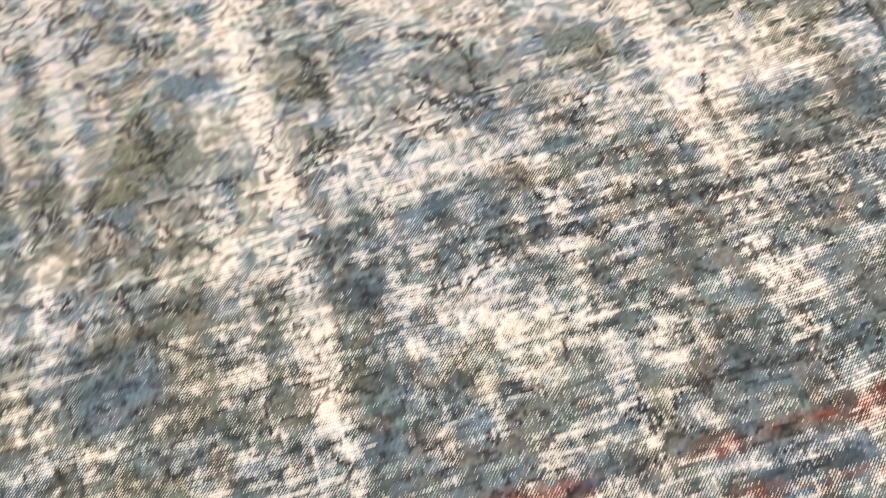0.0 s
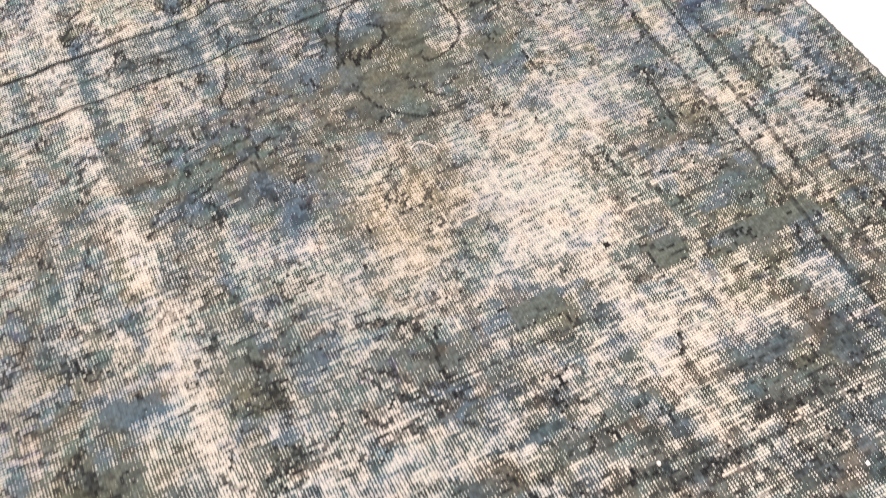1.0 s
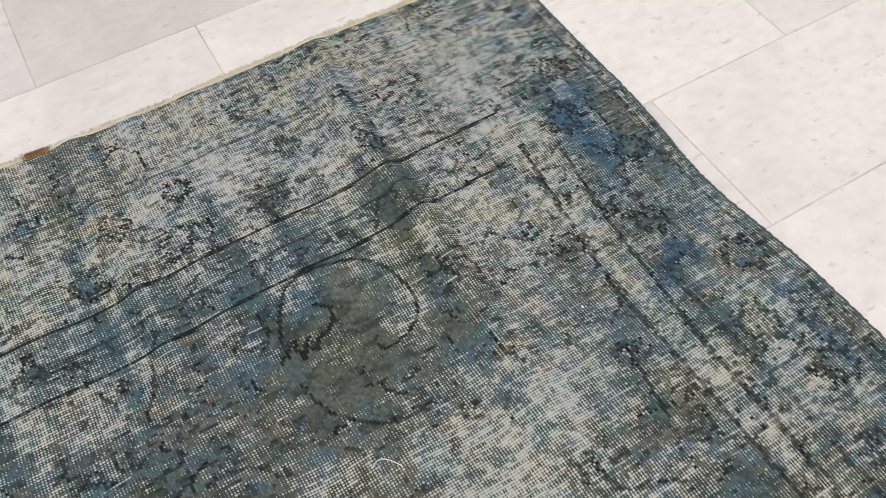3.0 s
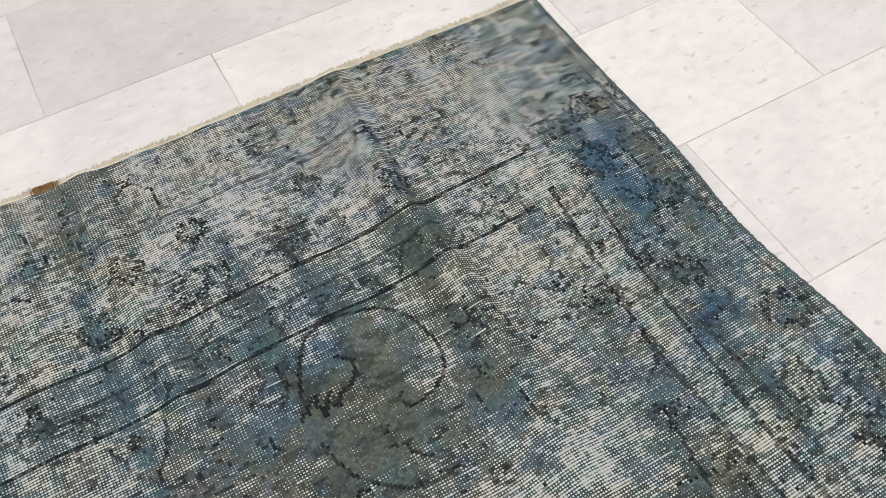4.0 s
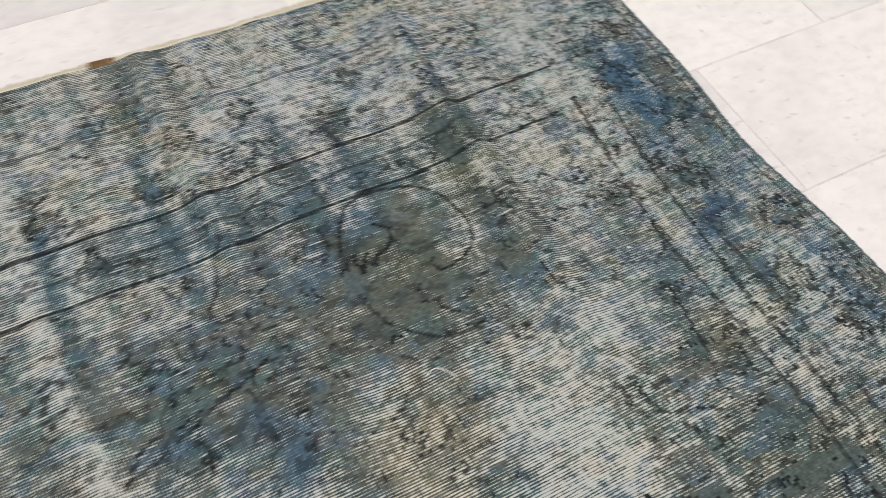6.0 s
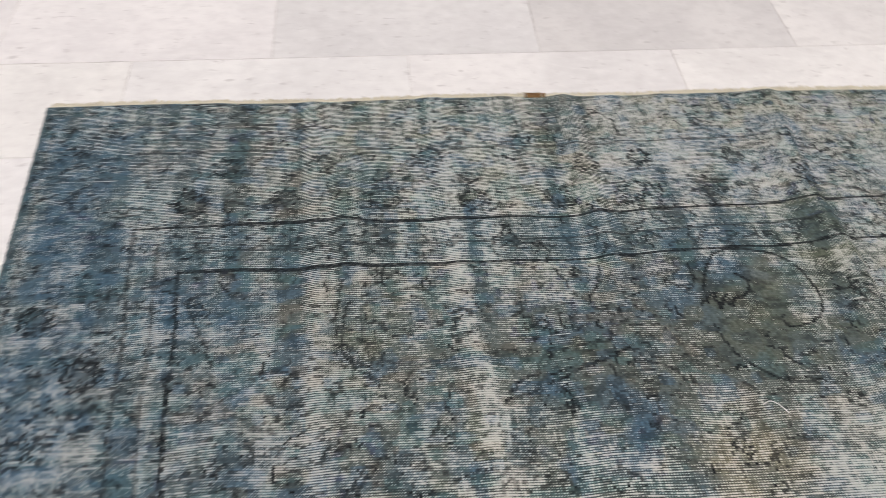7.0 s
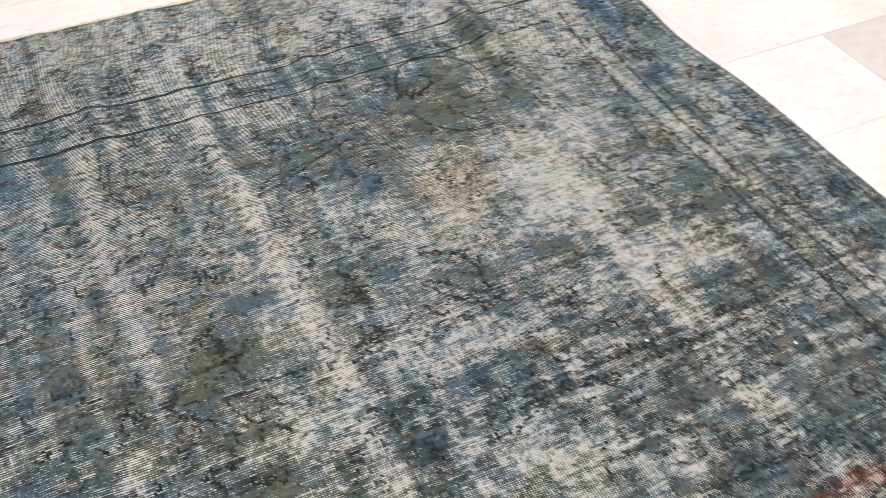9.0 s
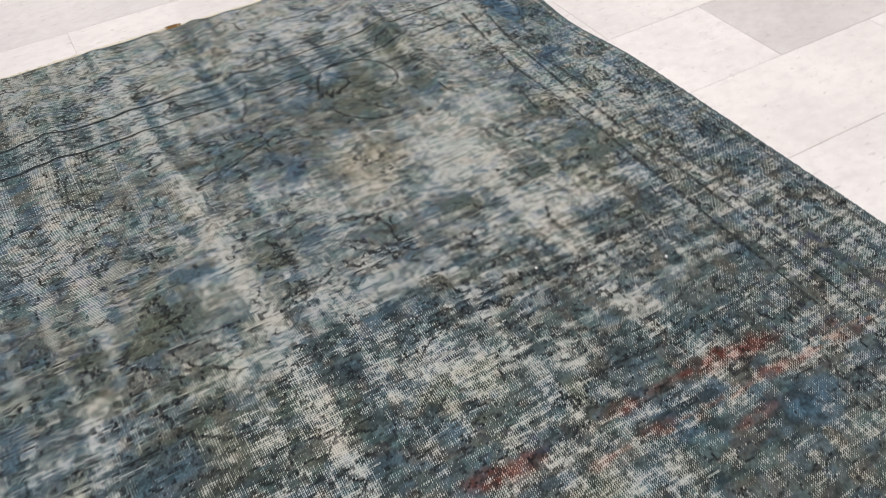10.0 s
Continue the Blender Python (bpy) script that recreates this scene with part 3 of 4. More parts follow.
def wearing(d):
    """How bare the cotton foundation lies, from 0 to 1, before the chance of single knots."""
    u, v, west = d.u, d.v, d.west
    w = 0.40 + 0.16 * (d.n(0.12, 0.10) - 0.5) + 0.26 * (d.n(0.045, 0.038) - 0.5) + 0.22 * (d.n(0.026, 0.012) - 0.5)
    # pale streaks down the length and bands across it
    w += 0.36 * (d.n(0.020, 0.45) - 0.5) * (0.6 + 0.8 * d.n(0.4, 0.2)) + 0.12 * (d.n(0.06, 0.9) - 0.5)
    w += 0.34 * (d.n(0.40, 0.011) - 0.5) * (0.55 + 0.35 * ramp(v, 1.0, 1.35) + 0.5 * west) + 0.40 * (d.n(0.11, 0.009) - 0.5) * ramp(v, 1.0, 1.3)
    w += 0.13 * (1 - ramp(v, 0.35, 0.7)) * ramp(u, 0.6, 1.3) - 0.07 * ramp(v, 1.15, 1.5) - 0.04 * west - 0.05 * ramp(v, 0.3, 0.45) * (1 - ramp(v, 0.9, 1.1)) * (1 - ramp(u, 1.0, 1.3))
    w += 0.34 * west * (d.n(0.07, 0.0065) - 0.40)
    d.ground = 0.3 * (1 - ramp(np.hypot(u - 1.33, v - 0.585), 0.10, 0.17))
    for s in BARE:
        d.blob(d.ground, *s)
    for s in BARE + BARE_SMALL + FULL + FULL_SMALL + PATCHES + PATCHES_SOUTH + PATCHES_MORE:
        d.blob(w, *s[:4], (0.72 if s[4] > 0 else 0.60) * s[4])
    w += 0.10 * ramp(d.ground, 0.12, 0.36)
    d.blob(w, 1.42, 0.95, 0.13, 0.17, 0.06)
    # the narrow guard border keeps more of its pile
    guard = ramp(v, 0.345, 0.36) * (1 - ramp(v, 0.455, 0.47)) * ramp(u, 0.25, 0.30) * (1 - ramp(u, 1.5, 1.62))
    w -= 0.08 * guard
    d.tint(0.45 * guard * (0.4 + d.edge), SLATE)
    north, low = 1 - ramp(v, 0.50, 0.80), south(v)
    # evened wear; the north-east term adds bareness in place of low-angle sheen
    w += north * (0.49 + 0.05 * ramp(u, 0.9, 1.3) * (1 - ramp(v, 0.25, 0.4)) + 0.80 * (w - 0.47) - w)
    w += 0.62 * north * (d.n(0.026, 0.40) - 0.5) - 0.06 * (1 - ramp(u, 0.75, 0.95)) * ramp(v, 0.35, 0.6) * (1 - ramp(v, 0.9, 1.1)) + 0.38 * low * (d.n(0.024, 0.40) - 0.5) - 0.16 * low * ramp(d.n(0.07, 0.035), 0.5, 0.75)
    d.dye *= (1 - 0.40 * low * ramp(0.5 * d.n(0.05, 0.02) + 0.5 * d.n(0.016, 0.008), 0.42, 0.66))[..., None]
    # creases worn pale down the length
    for cu, half, amount, v0, v1 in ((0.540, 0.016, 0.44, -0.1, 1.25), (0.805, 0.022, 0.56, -0.1, 1.75), (0.460, 0.012, 0.26, 0.4, 1.6), (0.706, 0.011, 0.30, -0.1, 1.0), (0.28, 0.010, 0.15, 0.5, 1.1),
                                     (1.724, 0.020, 0.36, 0.02, 1.25), (0.93, 0.014, 0.32, -0.1, 0.5), (0.62, 0.010, 0.26, -0.1, 0.6), (1.22, 0.012, 0.26, -0.1, 0.4), (1.07, 0.012, 0.24, -0.1, 0.4), (0.38, 0.012, 0.13, 0.3, 1.5), (1.30, 0.014, 0.2, 0.75, 1.1)):
        wander = cu + 0.012 * ramp(v, 0.4, 1.2) * (0.75 < cu < 0.9) + 0.010 * (d.n(9.0, 0.25) - 0.5)
        w += amount * np.clip((0.82 - w) / 0.36, 0.15, 1.3) * np.exp(-((u - wander) / half) ** 2) * ramp(v, v0, v0 + 0.12) * (1 - ramp(v, v1 - 0.25, v1)) * 1.2 * (0.85 + 0.25 * (d.n(0.03, 0.03) - 0.5))
    # long pale wefts
    for cv, half, amount, u0, u1 in ((1.128, 0.006, 0.45, 1.15, 1.62), (1.40, 0.008, 0.25, 0.9, 1.6), (0.595, 0.010, 0.2, 0.0, 0.5), (0.80, 0.012, 0.22, 0.0, 0.62), (1.50, 0.010, 0.25, 1.1, 1.8), (1.30, 0.010, 0.25, 1.3, 1.9)):
        w += amount * np.exp(-((v - cv) / half) ** 2) * ramp(u, u0, u0 + 0.1) * (1 - ramp(u, u1 - 0.1, u1)) * (0.5 + d.n(0.06, 0.05))
    plain = np.zeros(u.shape)
    for s in PLAIN:
        q = np.maximum(np.abs(u - s[0]) / s[2], np.abs(v - s[1]) / s[3]) + 0.5 * (d.edge - 0.5)
        plain = np.maximum(plain, 1 - ramp(q, 0.75, 1.1))
    w -= 0.5 * plain
    d.tint(0.75 * plain * (1 - ramp(np.abs(u - 0.745), 0.0, 0.06)), (0.056, 0.094, 0.120))
    d.tint(0.75 * plain * ramp(np.abs(u - 0.745), 0.03, 0.08), (0.074, 0.100, 0.092))
    return w, north


def outlines(d):
    """The dark outlines of borders, scrolls, flowers and leaves."""
    u, v, r = d.u, d.v, d.rng
    d.stroke([(0.20, 0.152), (0.60, 0.150), (1.0, 0.160), (1.55, 0.146)], 0.0028, 0.60)
    d.stroke([(0.214, 0.354), (0.62, 0.352), (1.05, 0.354), (1.74, 0.330)], 0.0031, 0.95)
    d.stroke([(0.257, 0.418), (0.7, 0.413), (1.1, 0.408), (1.6, 0.380)], 0.0026, 0.65)
    d.stroke([(0.302, 0.464), (0.62, 0.463), (1.05, 0.462), (1.46, 0.445), (1.69, 0.430)], 0.0032, 0.95)
    for x0, x1, y0, y1, k in ((0.214, 0.228, 0.36, 1.0, 0.55), (0.302, 0.306, 0.47, 0.92, 0.75), (0.262, 0.272, 0.42, 1.3, 0.45), (0.222, 0.24, 1.0, 1.9, 0.35), (0.31, 0.32, 0.92, 1.8, 0.4),
                              (1.735, 1.700, 0.41, 0.72, 0.7), (1.700, 1.690, 0.72, 1.7, 0.6), (1.79, 1.745, 0.45, 0.86, 0.65), (1.745, 1.75, 0.86, 1.75, 0.6), (1.785, 1.79, 0.74, 1.7, 0.5), (1.94, 1.938, 0.15, 1.9, 0.5), (0.022, 0.02, 0.1, 1.9, 0.3)):
        d.vine([(x0, y0), ((x0 + x1) / 2 + 0.004, (y0 + y1) / 2), (x1, y1)], 0.0040, 1.25 * k, 0.0016, 0.80)
    for y0, x0, x1, k in ((1.355, 1.00, 1.66, 0.6), (1.383, 1.05, 1.62, 0.75), (1.62, 1.22, 1.66, 0.6), (1.145, 1.10, 1.33, 0.6), (1.735, 0.9, 1.7, 0.4), (1.655, 0.85, 1.7, 0.35), (1.44, 0.9, 1.6, 0.35)):
        d.vine([(x0, y0 - 0.004), ((x0 + x1) / 2, y0 + 0.003), (x1, y0 - 0.002)], 0.0032, 1.2 * k, 0.0016, 0.62)
    for s in ROSETTES + ROSETTES_MORE:
        d.rosette(*s, strength=0.75 + 0.3 * r.random())
    d.vine(SCROLL, 0.0031, 0.88, 0.001, 0.90)
    d.vine(ZIGZAG, 0.0036, 0.95, 0.0025, 0.92)
    d.vine(UNDERARC, 0.0030, 0.85, 0.001, 0.92)
    for run in LEAVES + STEMS + STEMS_SOUTH + VINES + VINES_SOUTH:
        d.vine(run)
    d.ring(1.470, 1.731, 0.020, 0.011, strength=0.8)
    d.ring(0.70, 0.60, 0.085, 0.08, 60, 330, strength=0.45)
    # leaf and flower shapes whose outlines are half lost
    for su, sv, seen in ((0.060, 0.055, 0.52), (0.034, 0.030, 0.55)):
        field = d.n(su, sv) + 0.18 * (d.n(0.012, 0.012) - 0.5)
        line = 1 - ramp(np.abs(field - 0.56), 0.010, 0.045)
        shown = ramp(d.n(0.05, 0.045), seen, seen + 0.14) * (1 - 0.9 * ramp(d.ground, 0.08, 0.3))
        d.dark = np.maximum(d.dark, 0.90 * line * shown * (r.random(u.shape) < 0.66))
        d.leaf = np.maximum(d.leaf, ramp(field, 0.56, 0.62) * ramp(shown, 0.0, 0.5))
    for i in range(420):
        a, b = 0.03 + 1.9 * r.random(), 0.03 + 2.0 * r.random()
        turn = 360 * r.random() if b < 1.15 or r.random() < 0.25 else r.normal() * 18
        if d.ground[np.searchsorted(d.vs, b), np.searchsorted(d.us, a)] > 0.18 and r.random() < 0.75:
            continue
        d.squiggle(a, b, 0.008 + 0.045 * r.random() ** 2, turn, 0.4 + 0.6 * r.random() ** 1.5)
    for i in range(60):
        a = 0.25 + 1.45 * (i + 0.5 * r.random()) / 60
        d.squiggle(a, 0.385 + 0.05 * r.random(), 0.03, 90 * r.random(), 0.7)
        d.squiggle(a, 0.20 + 0.12 * r.random(), 0.03, 360 * r.random(), 0.55)
    for cx, cy, rx, ry in ((0.699, 0.684, 0.016, 0.016), (1.035, 0.756, 0.02, 0.02), (0.88, 1.315, 0.02, 0.018), (0.91, 1.41, 0.022, 0.02), (1.02, 1.31, 0.02, 0.012), (0.435, 1.04, 0.016, 0.02), (1.216, 1.335, 0.02, 0.01)):
        f = np.zeros(u.shape)
        d.blob(f, cx, cy, rx, ry, 0.6)
        d.dark = np.maximum(d.dark, f * (r.random(u.shape) < 0.7))
    # single dark knots left in the pile
    d.dark = np.maximum(d.dark, 0.75 * (1 - 0.85 * ramp(d.ground, 0.08, 0.3)) * (d.n(0.010, 0.006) > 0.74) * ramp(0.5 * d.n(0.10, 0.10) + 0.5 * d.n(0.028, 0.022), 0.42, 0.60))
    d.dark *= 0.80 + 0.4 * r.random(u.shape)
    f = np.zeros(u.shape)
    d.blob(f, 1.421, 1.058, 0.0032, 0.0032, 1.6)      # scorch hole
    d.dark = np.clip(d.dark + f, 0, 1)


CHANCE, BARE_LO, BARE_HI = 0.30, 0.10, 0.95      # spread of single knots; wear at which the cotton begins and ends to show


def south(v):
    return ramp(v, 1.0, 1.3)


def design():
    d = Design()
    u, v, r = d.u, d.v, d.rng
    d.edge = 0.45 * d.n(0.05, 0.05) + 0.3 * d.n(0.02, 0.02) + 0.25 * d.n(0.009, 0.009)
    d.west = (1 - ramp(u, 0.15, 0.55)) * (1 - ramp(v, 0.9, 1.5))
    d.heart, d.leaf = np.zeros(u.shape), np.zeros(u.shape)
    blue, red = overdye(d)
    w, north = wearing(d)
    outlines(d)
    w -= 0.25 * red + 0.22 * blue * (0.4 + d.edge) + 0.20 * d.heart + 0.10 * d.leaf
    d.tint(0.25 * d.leaf, (0.056, 0.084, 0.096))
    rim = np.minimum(np.minimum(u, RUG_W - u), v)
    w -= 0.15 * (1 - ramp(rim, 0.004, 0.016))
    w = 0.43 + 0.72 * (w - 0.43) + 0.30 * south(v) * (d.n(0.012, 0.030) - 0.5) * (0.4 + d.n(0.2, 0.15))
    w += 0.05 * ramp(u, 0.4, 0.6) * (1 - ramp(u, 1.1, 1.4)) * ramp(v, 0.5, 0.7) * (1 - ramp(v, 1.1, 1.3))
    w = np.where(w > 0.52, 0.52 + 0.40 * (w - 0.52), w) + 0.02
    d.wear = np.clip(w, 0, 1)
    # chance of each knot, in short runs along the rows and the warps
    rows = lattice(r, u, v + 0.5 * KNOT_V, 0.024, KNOT_V)
    warps = lattice(r, u + 0.5 * KNOT_U, v, KNOT_U, 0.030)
    b = w + CHANCE * (r.random(u.shape) - 0.5) + 0.30 * (rows - 0.5) + 0.14 * (warps - 0.5) + 0.28 * (d.n(2 * KNOT_U, 1.7 * KNOT_V) - 0.5)
    # which threads the bare parts show: 1 warps along the length, 0 wefts across
    lay = 0.44 + 0.22 * ramp(v, 0.95, 1.25) - 0.75 * (1 - ramp(u, 0.35, 0.80)) * (1 - ramp(v, 0.95, 1.2))
    d.lay = np.clip(lay + (0.35 - 0.2 * north) * (d.n(0.25, 0.25) - 0.5), 0, 1)
    # single wefts laid bare in short runs
    for i in range(500):
        j, i0, n = int(r.integers(3, NV - 3)), int(r.integers(2, NU - 12)), int(2 + 9 * r.random() ** 2)
        if w[j, i0] > 0.24:
            b[j, i0:i0 + n] = np.maximum(b[j, i0:i0 + n], 0.40 + 0.25 * r.random(n))
            d.lay[j, i0:i0 + n] = 0.1
    d.bare = np.clip((b - BARE_LO) / (BARE_HI - BARE_LO), 0, 1)
    d.dye *= (0.82 + 0.36 * r.random(u.shape))[..., None]
    return d



def heights(d):
    u, v = d.pu, d.pv
    near = np.pad(d.wear, 1, mode="edge")
    z = 0.0055 + 0.0009 * (1 - (near[1:, 1:] + near[:-1, 1:] + near[1:, :-1] + near[:-1, :-1]) / 4)
    # creases that stand up a little
    for cu, drift, half, high, v0, v1 in ((0.545, 0.0, 0.022, 0.005, -0.1, 0.9), (0.60, 0.0, 0.036, 0.012, 0.1, 0.65), (0.80, 0.01, 0.026, 0.005, -0.1, 1.1), (1.085, 0.0, 0.024, 0.010, -0.1, 0.7),
                                          (0.95, 0.0, 0.03, 0.004, -0.1, 0.5), (1.18, 0.02, 0.03, 0.004, -0.1, 0.6), (1.30, 0.0, 0.03, 0.004, -0.1, 0.4), (0.35, 0.0, 0.03, 0.003, -0.1, 0.4)):
        z += high * np.exp(-((u - cu - drift * v) / half) ** 2) * ramp(v, v0, v0 + 0.15) * (1 - ramp(v, v1 - 0.3, v1))
    # the fold beside the scroll: a slow rise and a steep fall
    c = 1.548 - 0.03 * ramp(v, 0.0, 0.3) + 0.012 * ramp(v, 0.3, 0.5) - 0.02 * ramp(v, 0.55, 0.8)
    a = u - c
    z += 0.018 * np.where(a < 0, np.exp(-(a / 0.045) ** 2), np.exp(-(a / 0.016) ** 2)) * (1 - ramp(v, 0.45, 0.95)) * (0.35 + 0.65 * ramp(v, 0.0, 0.14))
    z += 0.0015 * (lattice(d.rng, u, v, 0.09, 0.25) - 0.5) * (1 - ramp(v, 0.5, 1.2)) + 0.002 * (lattice(d.rng, u, v, 0.25, 0.3) - 0.5)
    return z + 0.00016 * (d.rng.random(u.shape) - 0.5)


def rug():
    d = design()
    # the rows and warps wander a little from true
    inside = ramp(np.minimum(np.minimum(d.pu, RUG_W - d.pu), d.pv), 0.0, 0.08)
    x, y = rug_xy(d.pu + 0.006 * inside * (lattice(d.rng, d.pu, d.pv, 0.14, 0.12) - 0.5), d.pv + 0.008 * inside * (lattice(d.rng, d.pu, d.pv, 0.10, 0.16) - 0.5))
    z = heights(d)
    nv, nu = d.pu.shape
    co = np.stack((x, y, z), -1).reshape(-1, 3)
    idx = np.arange(nv * nu).reshape(nv, nu)
    quads = np.stack((idx[1:, :-1], idx[1:, 1:], idx[:-1, 1:], idx[:-1, :-1]), -1).reshape(-1, 4)
    rim = np.concatenate((idx[0, :-1], idx[:-1, -1], idx[-1, :0:-1], idx[:0:-1, 0]))
    knots = np.arange((nv - 1) * (nu - 1)).reshape(nv - 1, nu - 1)
    beside = np.concatenate((knots[0], knots[:, -1], knots[-1, ::-1], knots[::-1, 0]))
    under = co[rim].copy()
    under[:, 2] = np.maximum(0.0005, under[:, 2] - 0.006)
    low = np.arange(len(rim)) + len(co)
    skirt = np.stack((rim, np.roll(rim, -1), np.roll(low, -1), low), -1)
    me = bpy.data.meshes.new("woven_field")
    verts = np.concatenate((co, under))
    faces = np.concatenate((quads, skirt))
    me.vertices.add(len(verts))
    me.vertices.foreach_set("co", verts.astype(np.float32).ravel())
    me.loops.add(faces.size)
    me.loops.foreach_set("vertex_index", faces.astype(np.int32).ravel())
    me.polygons.add(len(faces))
    me.polygons.foreach_set("loop_start", (np.arange(len(faces)) * 4).astype(np.int32))
    me.update(calc_edges=True)
    me.polygons.foreach_set("use_smooth", np.ones(len(faces), dtype=bool))

    def attribute(name, kind, domain, key, values, width, around):
        full = np.concatenate((values.reshape(-1, width), values.reshape(-1, width)[around]))
        me.attributes.new(name, kind, domain).data.foreach_set(key, full.astype(np.float32).ravel())

    attribute("weave", "FLOAT_VECTOR", "POINT", "vector", np.stack((d.pu, d.pv, 0 * d.pu), -1), 3, rim)
    attribute("ink", "FLOAT", "FACE", "value", d.dark, 1, beside)
    attribute("lay", "FLOAT", "FACE", "value", d.lay, 1, beside)
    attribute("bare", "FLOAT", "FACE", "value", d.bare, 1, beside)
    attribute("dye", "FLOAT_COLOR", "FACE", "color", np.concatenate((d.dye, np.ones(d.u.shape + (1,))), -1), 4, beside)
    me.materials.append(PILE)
    base = new("vintage_rug")
    tagged(base, "worn overdyed blue-green oriental wool rug lying on marble tiles", "rug")
    ob = new("woven_field", me)
    ob.parent = base
    tagged(ob, "distressed blue-green knotted pile with bare cotton patches")
    edges(base, d, z)
    return base


def cord(name, pts, radius, material, parent, label=""):
    """A thin round cord along the points."""
    bm = bmesh.new()
    rings = []
    n = 6
    for i, p in enumerate(pts):
        p = Vector(p)
        q = Vector(pts[min(i + 1, len(pts) - 1)]) - Vector(pts[max(i - 1, 0)])
        side = q.cross(Vector((0, 0, 1))).normalized()
        up = side.cross(q).normalized()
        rings.append([bm.verts.new(p + radius * (side * math.cos(2 * math.pi * k / n) + up * math.sin(2 * math.pi * k / n))) for k in range(n)])
    for a, b in zip(rings, rings[1:]):
        for k in range(n):
            bm.faces.new((a[k], b[k], b[(k + 1) % n], a[(k + 1) % n]))
    for f in bm.faces:
        f.smooth = True
    return part(name, bm, material, parent, label)


def edges(base, d, z):
    rng = random.Random(3)
    for name, col in (("west", 0), ("east", -1)):
        x, y = rug_xy(d.pu[:, col], d.pv[:, col])
        sx = -0.001 if col == 0 else 0.001
        pts = [(float(a) + sx + rng.uniform(-0.0012, 0.0012), float(b), float(c) - 0.0022 + rng.uniform(-0.0004, 0.0004)) for a, b, c in zip(x, y, z[:, col])]
        cord("side_binding", pts, 0.0034, BINDING, base, "dark blue-green overcast side binding")
    # bare cotton ends at both short sides
    for end, row, sign in (("north", 0, 1), ("south", -1, -1)):
        x, y = rug_xy(d.pu[row], d.pv[row])
        bm = bmesh.new()
        xs = np.linspace(x[0] + 0.004, x[-1] - 0.004, 1500)
        for cx in xs:
            cy, cz = float(np.interp(cx, x, y)), float(np.interp(cx, x, z[row]))
            run = 0.014 + 0.004 * noise.noise((cx * 9, 2.0 * sign, 0)) + 0.004 * noise.noise((cx * 45, 5.0 * sign, 0)) + rng.uniform(-0.003, 0.005)
            lean = rng.uniform(-0.005, 0.005)
            r = rng.uniform(0.0009, 0.0015)
            h = max(0.0012, cz - 0.003)
            a = [bm.verts.new((cx + dx, cy - 0.002 * sign, h + dz)) for dx, dz in ((-r, 0), (r, 0), (0, r * 1.6))]
            m = [bm.verts.new((cx + dx + lean * 0.4, cy + sign * run * 0.55, 0.6 * h + 0.001 + dz)) for dx, dz in ((-r, 0), (r, 0), (0, r * 1.6))]
            tip = 0.0006 + rng.uniform(0, 0.003)
            e = [bm.verts.new((cx + dx * 0.8 + lean, cy + sign * run, tip + dz * 0.7)) for dx, dz in ((-r, 0), (r, 0), (0, r * 1.6))]
            for p, q in ((0, 1), (1, 2), (2, 0)):
                bm.faces.new((a[p], a[q], m[q], m[p]))
                bm.faces.new((m[p], m[q], e[q], e[p]))
            bm.faces.new(e)
        part("fringe", bm, COTTON, base, "short cream cotton fringe")
        # the flat-woven cotton band that holds the last knots
        bm = bmesh.new()
        rows = []
        for k, (dy, dz) in enumerate(((-0.003, 0.0), (0.0, -0.0006), (0.004, -0.0018), (0.0075, -0.0034), (0.0078, -0.0048))):
            rows.append([bm.verts.new((float(a), float(b) + sign * (dy + 0.0012 * noise.noise((a * 40, k, sign))), max(0.0006, float(c) + dz + 0.0004 * noise.noise((a * 60, k, 7))))) for a, b, c in zip(x, y, z[row])])
        for lo, hi in zip(rows, rows[1:]):
            for i in range(len(lo) - 1):
                bm.faces.new((lo[i], lo[i + 1], hi[i + 1], hi[i]))
        for f in bm.faces:
            f.smooth = True
        part("end_band", bm, COTTON, base, "cream flat-woven cotton end band")
    # a rust-coloured tuft of yarn in the north fringe
    bm = bmesh.new()
    for i in range(40):
        cx = 1.035 + rng.uniform(-0.022, 0.022)
        cy = float(np.interp(cx, *rug_xy(d.pu[0], d.pv[0])))
        a = [bm.verts.new((cx + k * 0.0012, cy - 0.003, 0.006)) for k in (-1, 1)]
        b = [bm.verts.new((cx + k * 0.001 + rng.uniform(-0.004, 0.004), cy + 0.006, 0.009 + rng.uniform(0, 0.004))) for k in (-1, 1)]
        e = bm.verts.new((cx + rng.uniform(-0.008, 0.008), cy + 0.012 + rng.uniform(0, 0.006), 0.003))
        bm.faces.new((a[0], a[1], b[1], b[0]))
        bm.faces.new((b[0], b[1], e))
    part("yarn_tuft", bm, RUST, base, "rust-brown frayed yarn tuft")


rug()


def lint(x, y, r):
    """A rolled speck of lint."""
    bm = bmesh.new()
    bmesh.ops.create_icosphere(bm, subdivisions=2, radius=r)
    rng = random.Random(int(x * 1000))
    for q in bm.verts:
        q.co *= rng.uniform(0.7, 1.3)
        q.co.z *= 0.5
    ob = part("lint_speck", bm, LINT)
    ob.location = (x, y, 0.0066 + 0.4 * r)
    return tagged(ob, "tiny white speck of lint lying on the rug", "lint", "lint specks on the rug")


for lu, lv, r in ((1.315, 1.353, 0.0028), (1.544, 1.461, 0.0026), (1.64, 0.72, 0.0018), (1.10, 0.44, 0.0015)):
    lint(*(float(c) for c in rug_xy(lu, lv)), r)


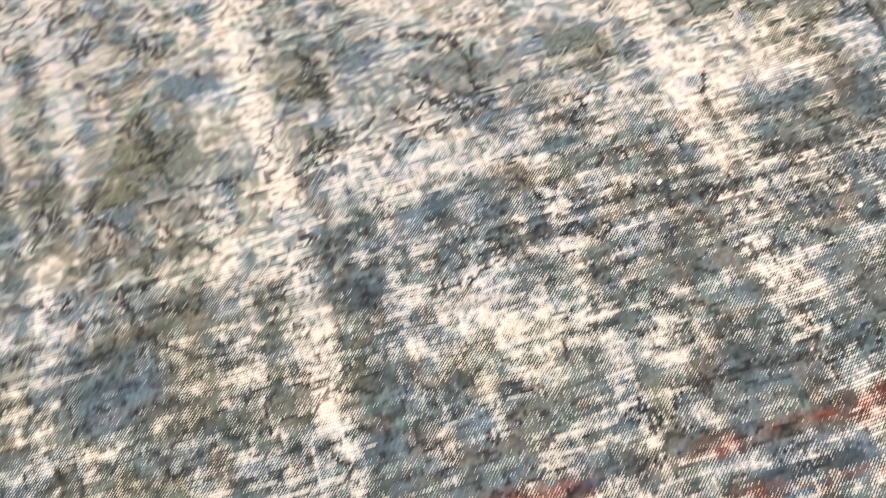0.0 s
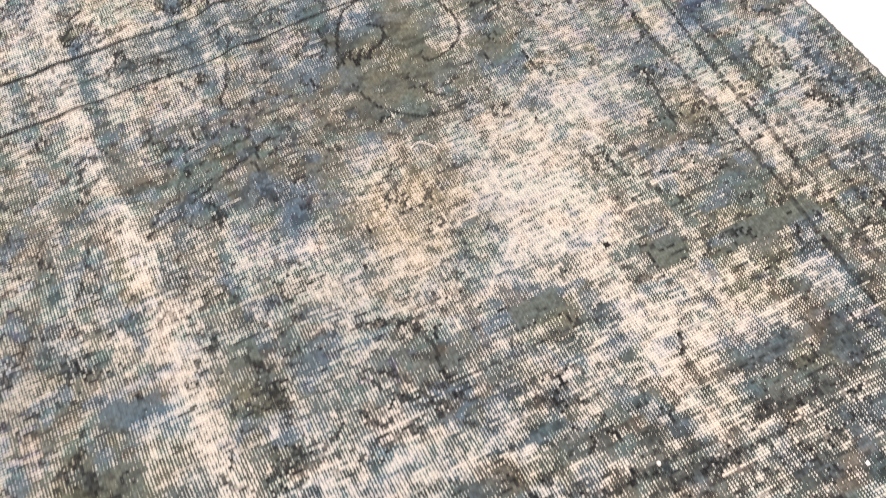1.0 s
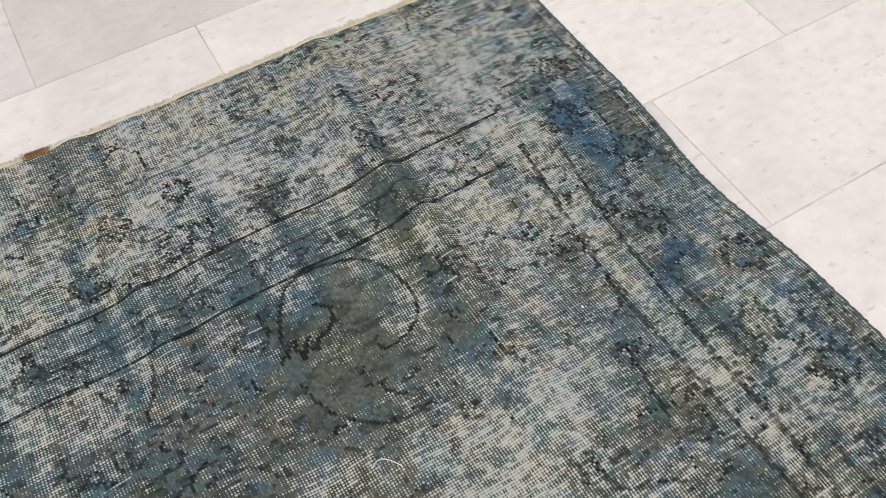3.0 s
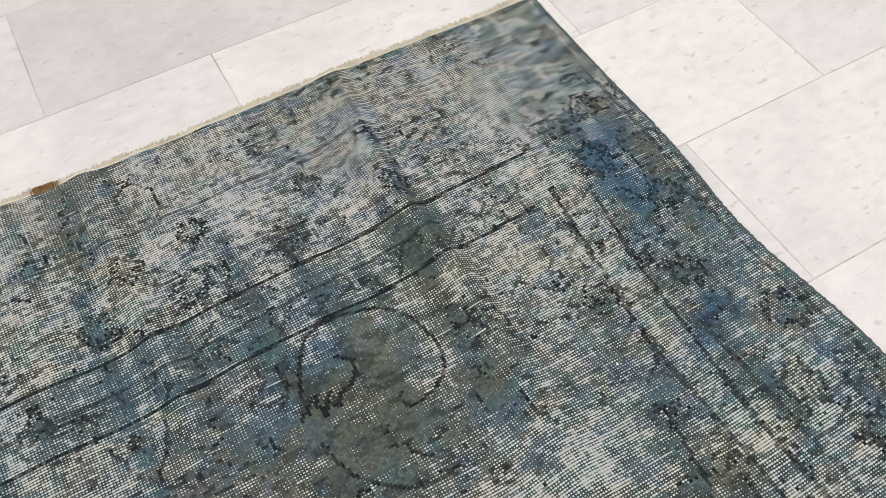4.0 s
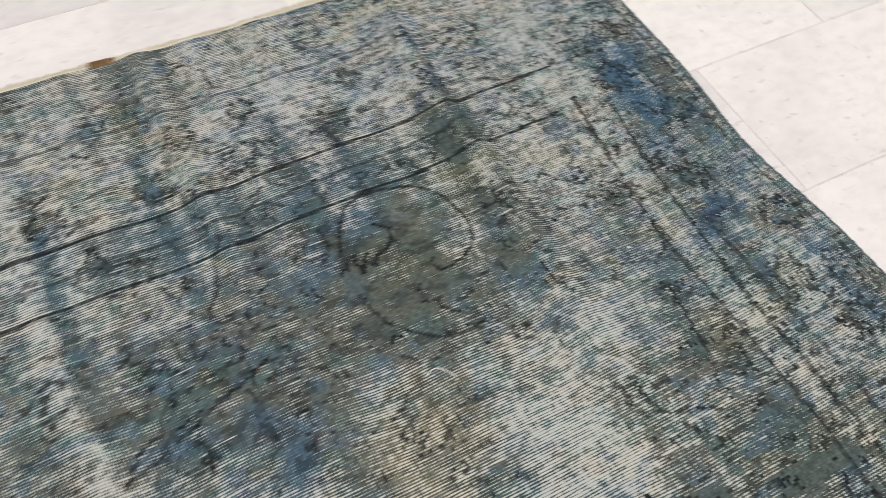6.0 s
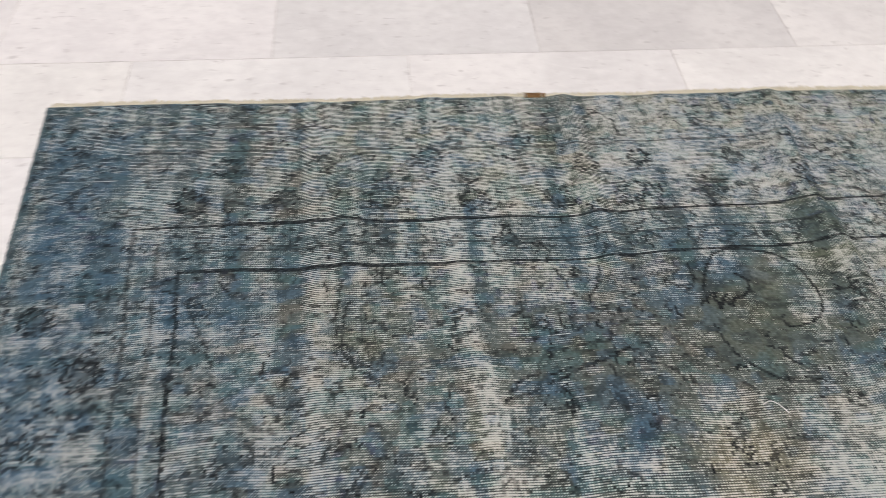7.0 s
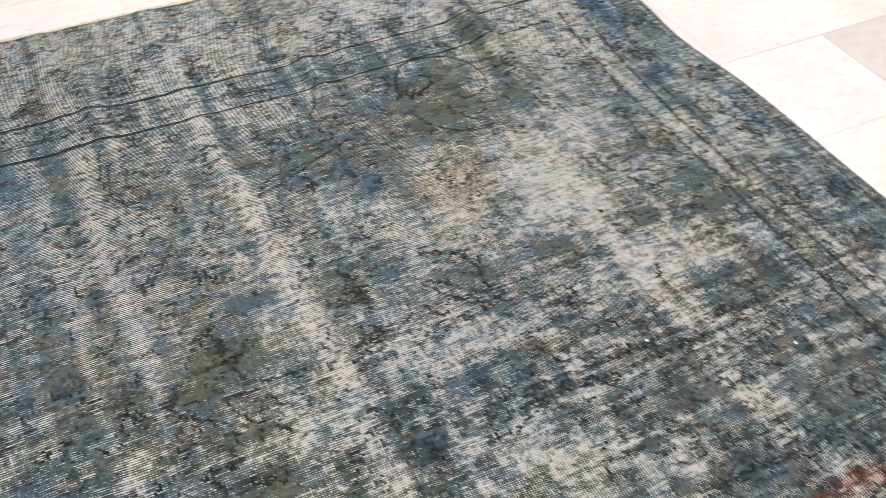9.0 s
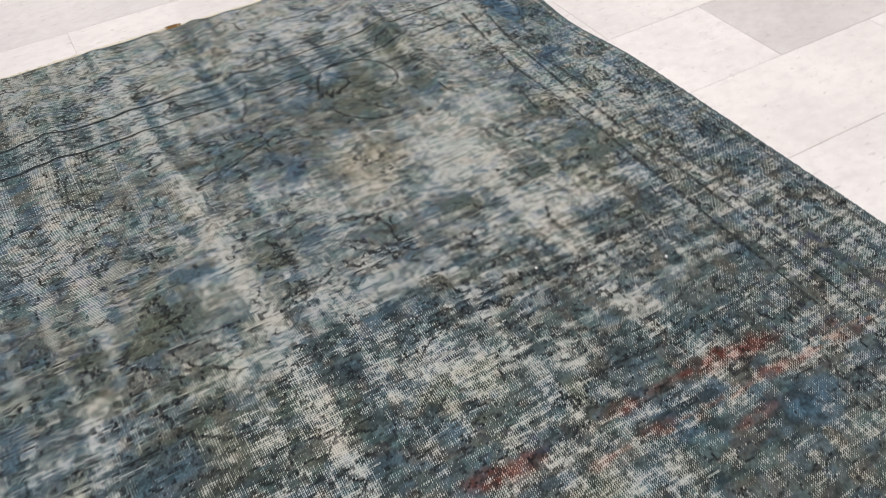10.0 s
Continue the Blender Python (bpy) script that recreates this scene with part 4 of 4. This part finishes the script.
def loose_thread():
    pts = []
    for k in range(15):
        t = k / 14
        lx, ly = rug_xy(1.252 + 0.034 * t, 0.775 + 0.004 + 0.018 * t * t - 0.008 * math.sin(math.pi * t))
        pts.append((float(lx), float(ly), 0.0085))
    ob = cord("loose_thread", pts, 0.0007, LINT, None)
    return tagged(ob, "short curved white thread lying loose on the rug", "thread")


loose_thread()


# ---- floor tiles ----
TILE_X, TILE_Y = 0.622, 0.308
ROW_Y, COL_X = 0.163, 0.143         # a joint across the rows, and a joint in the row south of it
# tints of greyer marble; in rows -1 to -3 they paint a soft shadow
GREY_AND_SHADE = {(3, 3): 0.80, (2, 2): 0.90, (3, 2): 0.985, (3, 1): 0.93, (2, 1): 1.0, (-1, 1): 0.99, (0, -1): 0.90, (1, -1): 0.82, (2, -1): 0.92, (-1, -1): 0.99, (0, -2): 0.94, (1, -2): 0.86, (2, -2): 0.82, (1, -3): 0.78, (0, -3): 0.85, (4, 1): 0.86, (3, 0): 0.92, (4, 0): 0.85}


def tile_mesh(x0, x1, y0, y1):
    bm = bmesh.new()
    g, b = 0.0007, 0.0008
    x0, x1, y0, y1 = x0 + g, x1 - g, y0 + g, y1 - g
    low = [bm.verts.new(c) for c in ((x0, y0, -0.012), (x1, y0, -0.012), (x1, y1, -0.012), (x0, y1, -0.012))]
    mid = [bm.verts.new((v.co.x, v.co.y, -b)) for v in low]
    top = [bm.verts.new((v.co.x + (b if v.co.x == x0 or abs(v.co.x - x0) < 1e-5 else -b), v.co.y + (b if abs(v.co.y - y0) < 1e-5 else -b), 0.0)) for v in low]
    for ring, nxt in ((low, mid), (mid, top)):
        for i in range(4):
            bm.faces.new((ring[i], ring[(i + 1) % 4], nxt[(i + 1) % 4], nxt[i]))
    bm.faces.new(top)
    me = bpy.data.meshes.new("marble_tile")
    bm.to_mesh(me)
    bm.free()
    me.materials.append(MARBLE)
    return me


def tiles():
    west, east, south, north = ROOM
    rng = random.Random(5)
    whole = tile_mesh(-TILE_X / 2, TILE_X / 2, -TILE_Y / 2, TILE_Y / 2)
    for j in range(-9, 16):
        y1 = ROW_Y - j * TILE_Y                       # north joint of the row
        y0 = y1 - TILE_Y
        if y1 <= south + 0.01 or y0 >= north - 0.01:
            continue
        shift = COL_X if j % 2 == 0 else COL_X + TILE_X / 2
        for i in range(-6, 9):
            x0 = shift + i * TILE_X
            x1 = x0 + TILE_X
            if x1 <= west + 0.01 or x0 >= east - 0.01:
                continue
            cx0, cx1, cy0, cy1 = max(x0, west), min(x1, east), max(y0, south), min(y1, north)
            if (cx0, cx1, cy0, cy1) == (x0, x1, y0, y1):
                me, mid = whole, ((x0 + x1) / 2, (y0 + y1) / 2)
            else:
                mid = ((cx0 + cx1) / 2, (cy0 + cy1) / 2)
                me = tile_mesh(cx0 - mid[0], cx1 - mid[0], cy0 - mid[1], cy1 - mid[1])
            ob = new("marble_tile", me)
            ob.parent = FLOOR
            ob.location = (mid[0] + rng.uniform(-0.0004, 0.0004), mid[1] + rng.uniform(-0.0004, 0.0004), rng.uniform(-0.0004, 0.0004))
            k = GREY_AND_SHADE.get((i, j), rng.uniform(0.955, 1.0))
            ob.color = (k, k * rng.uniform(0.985, 1.0), k * rng.uniform(0.98, 1.005), 1)


tiles()
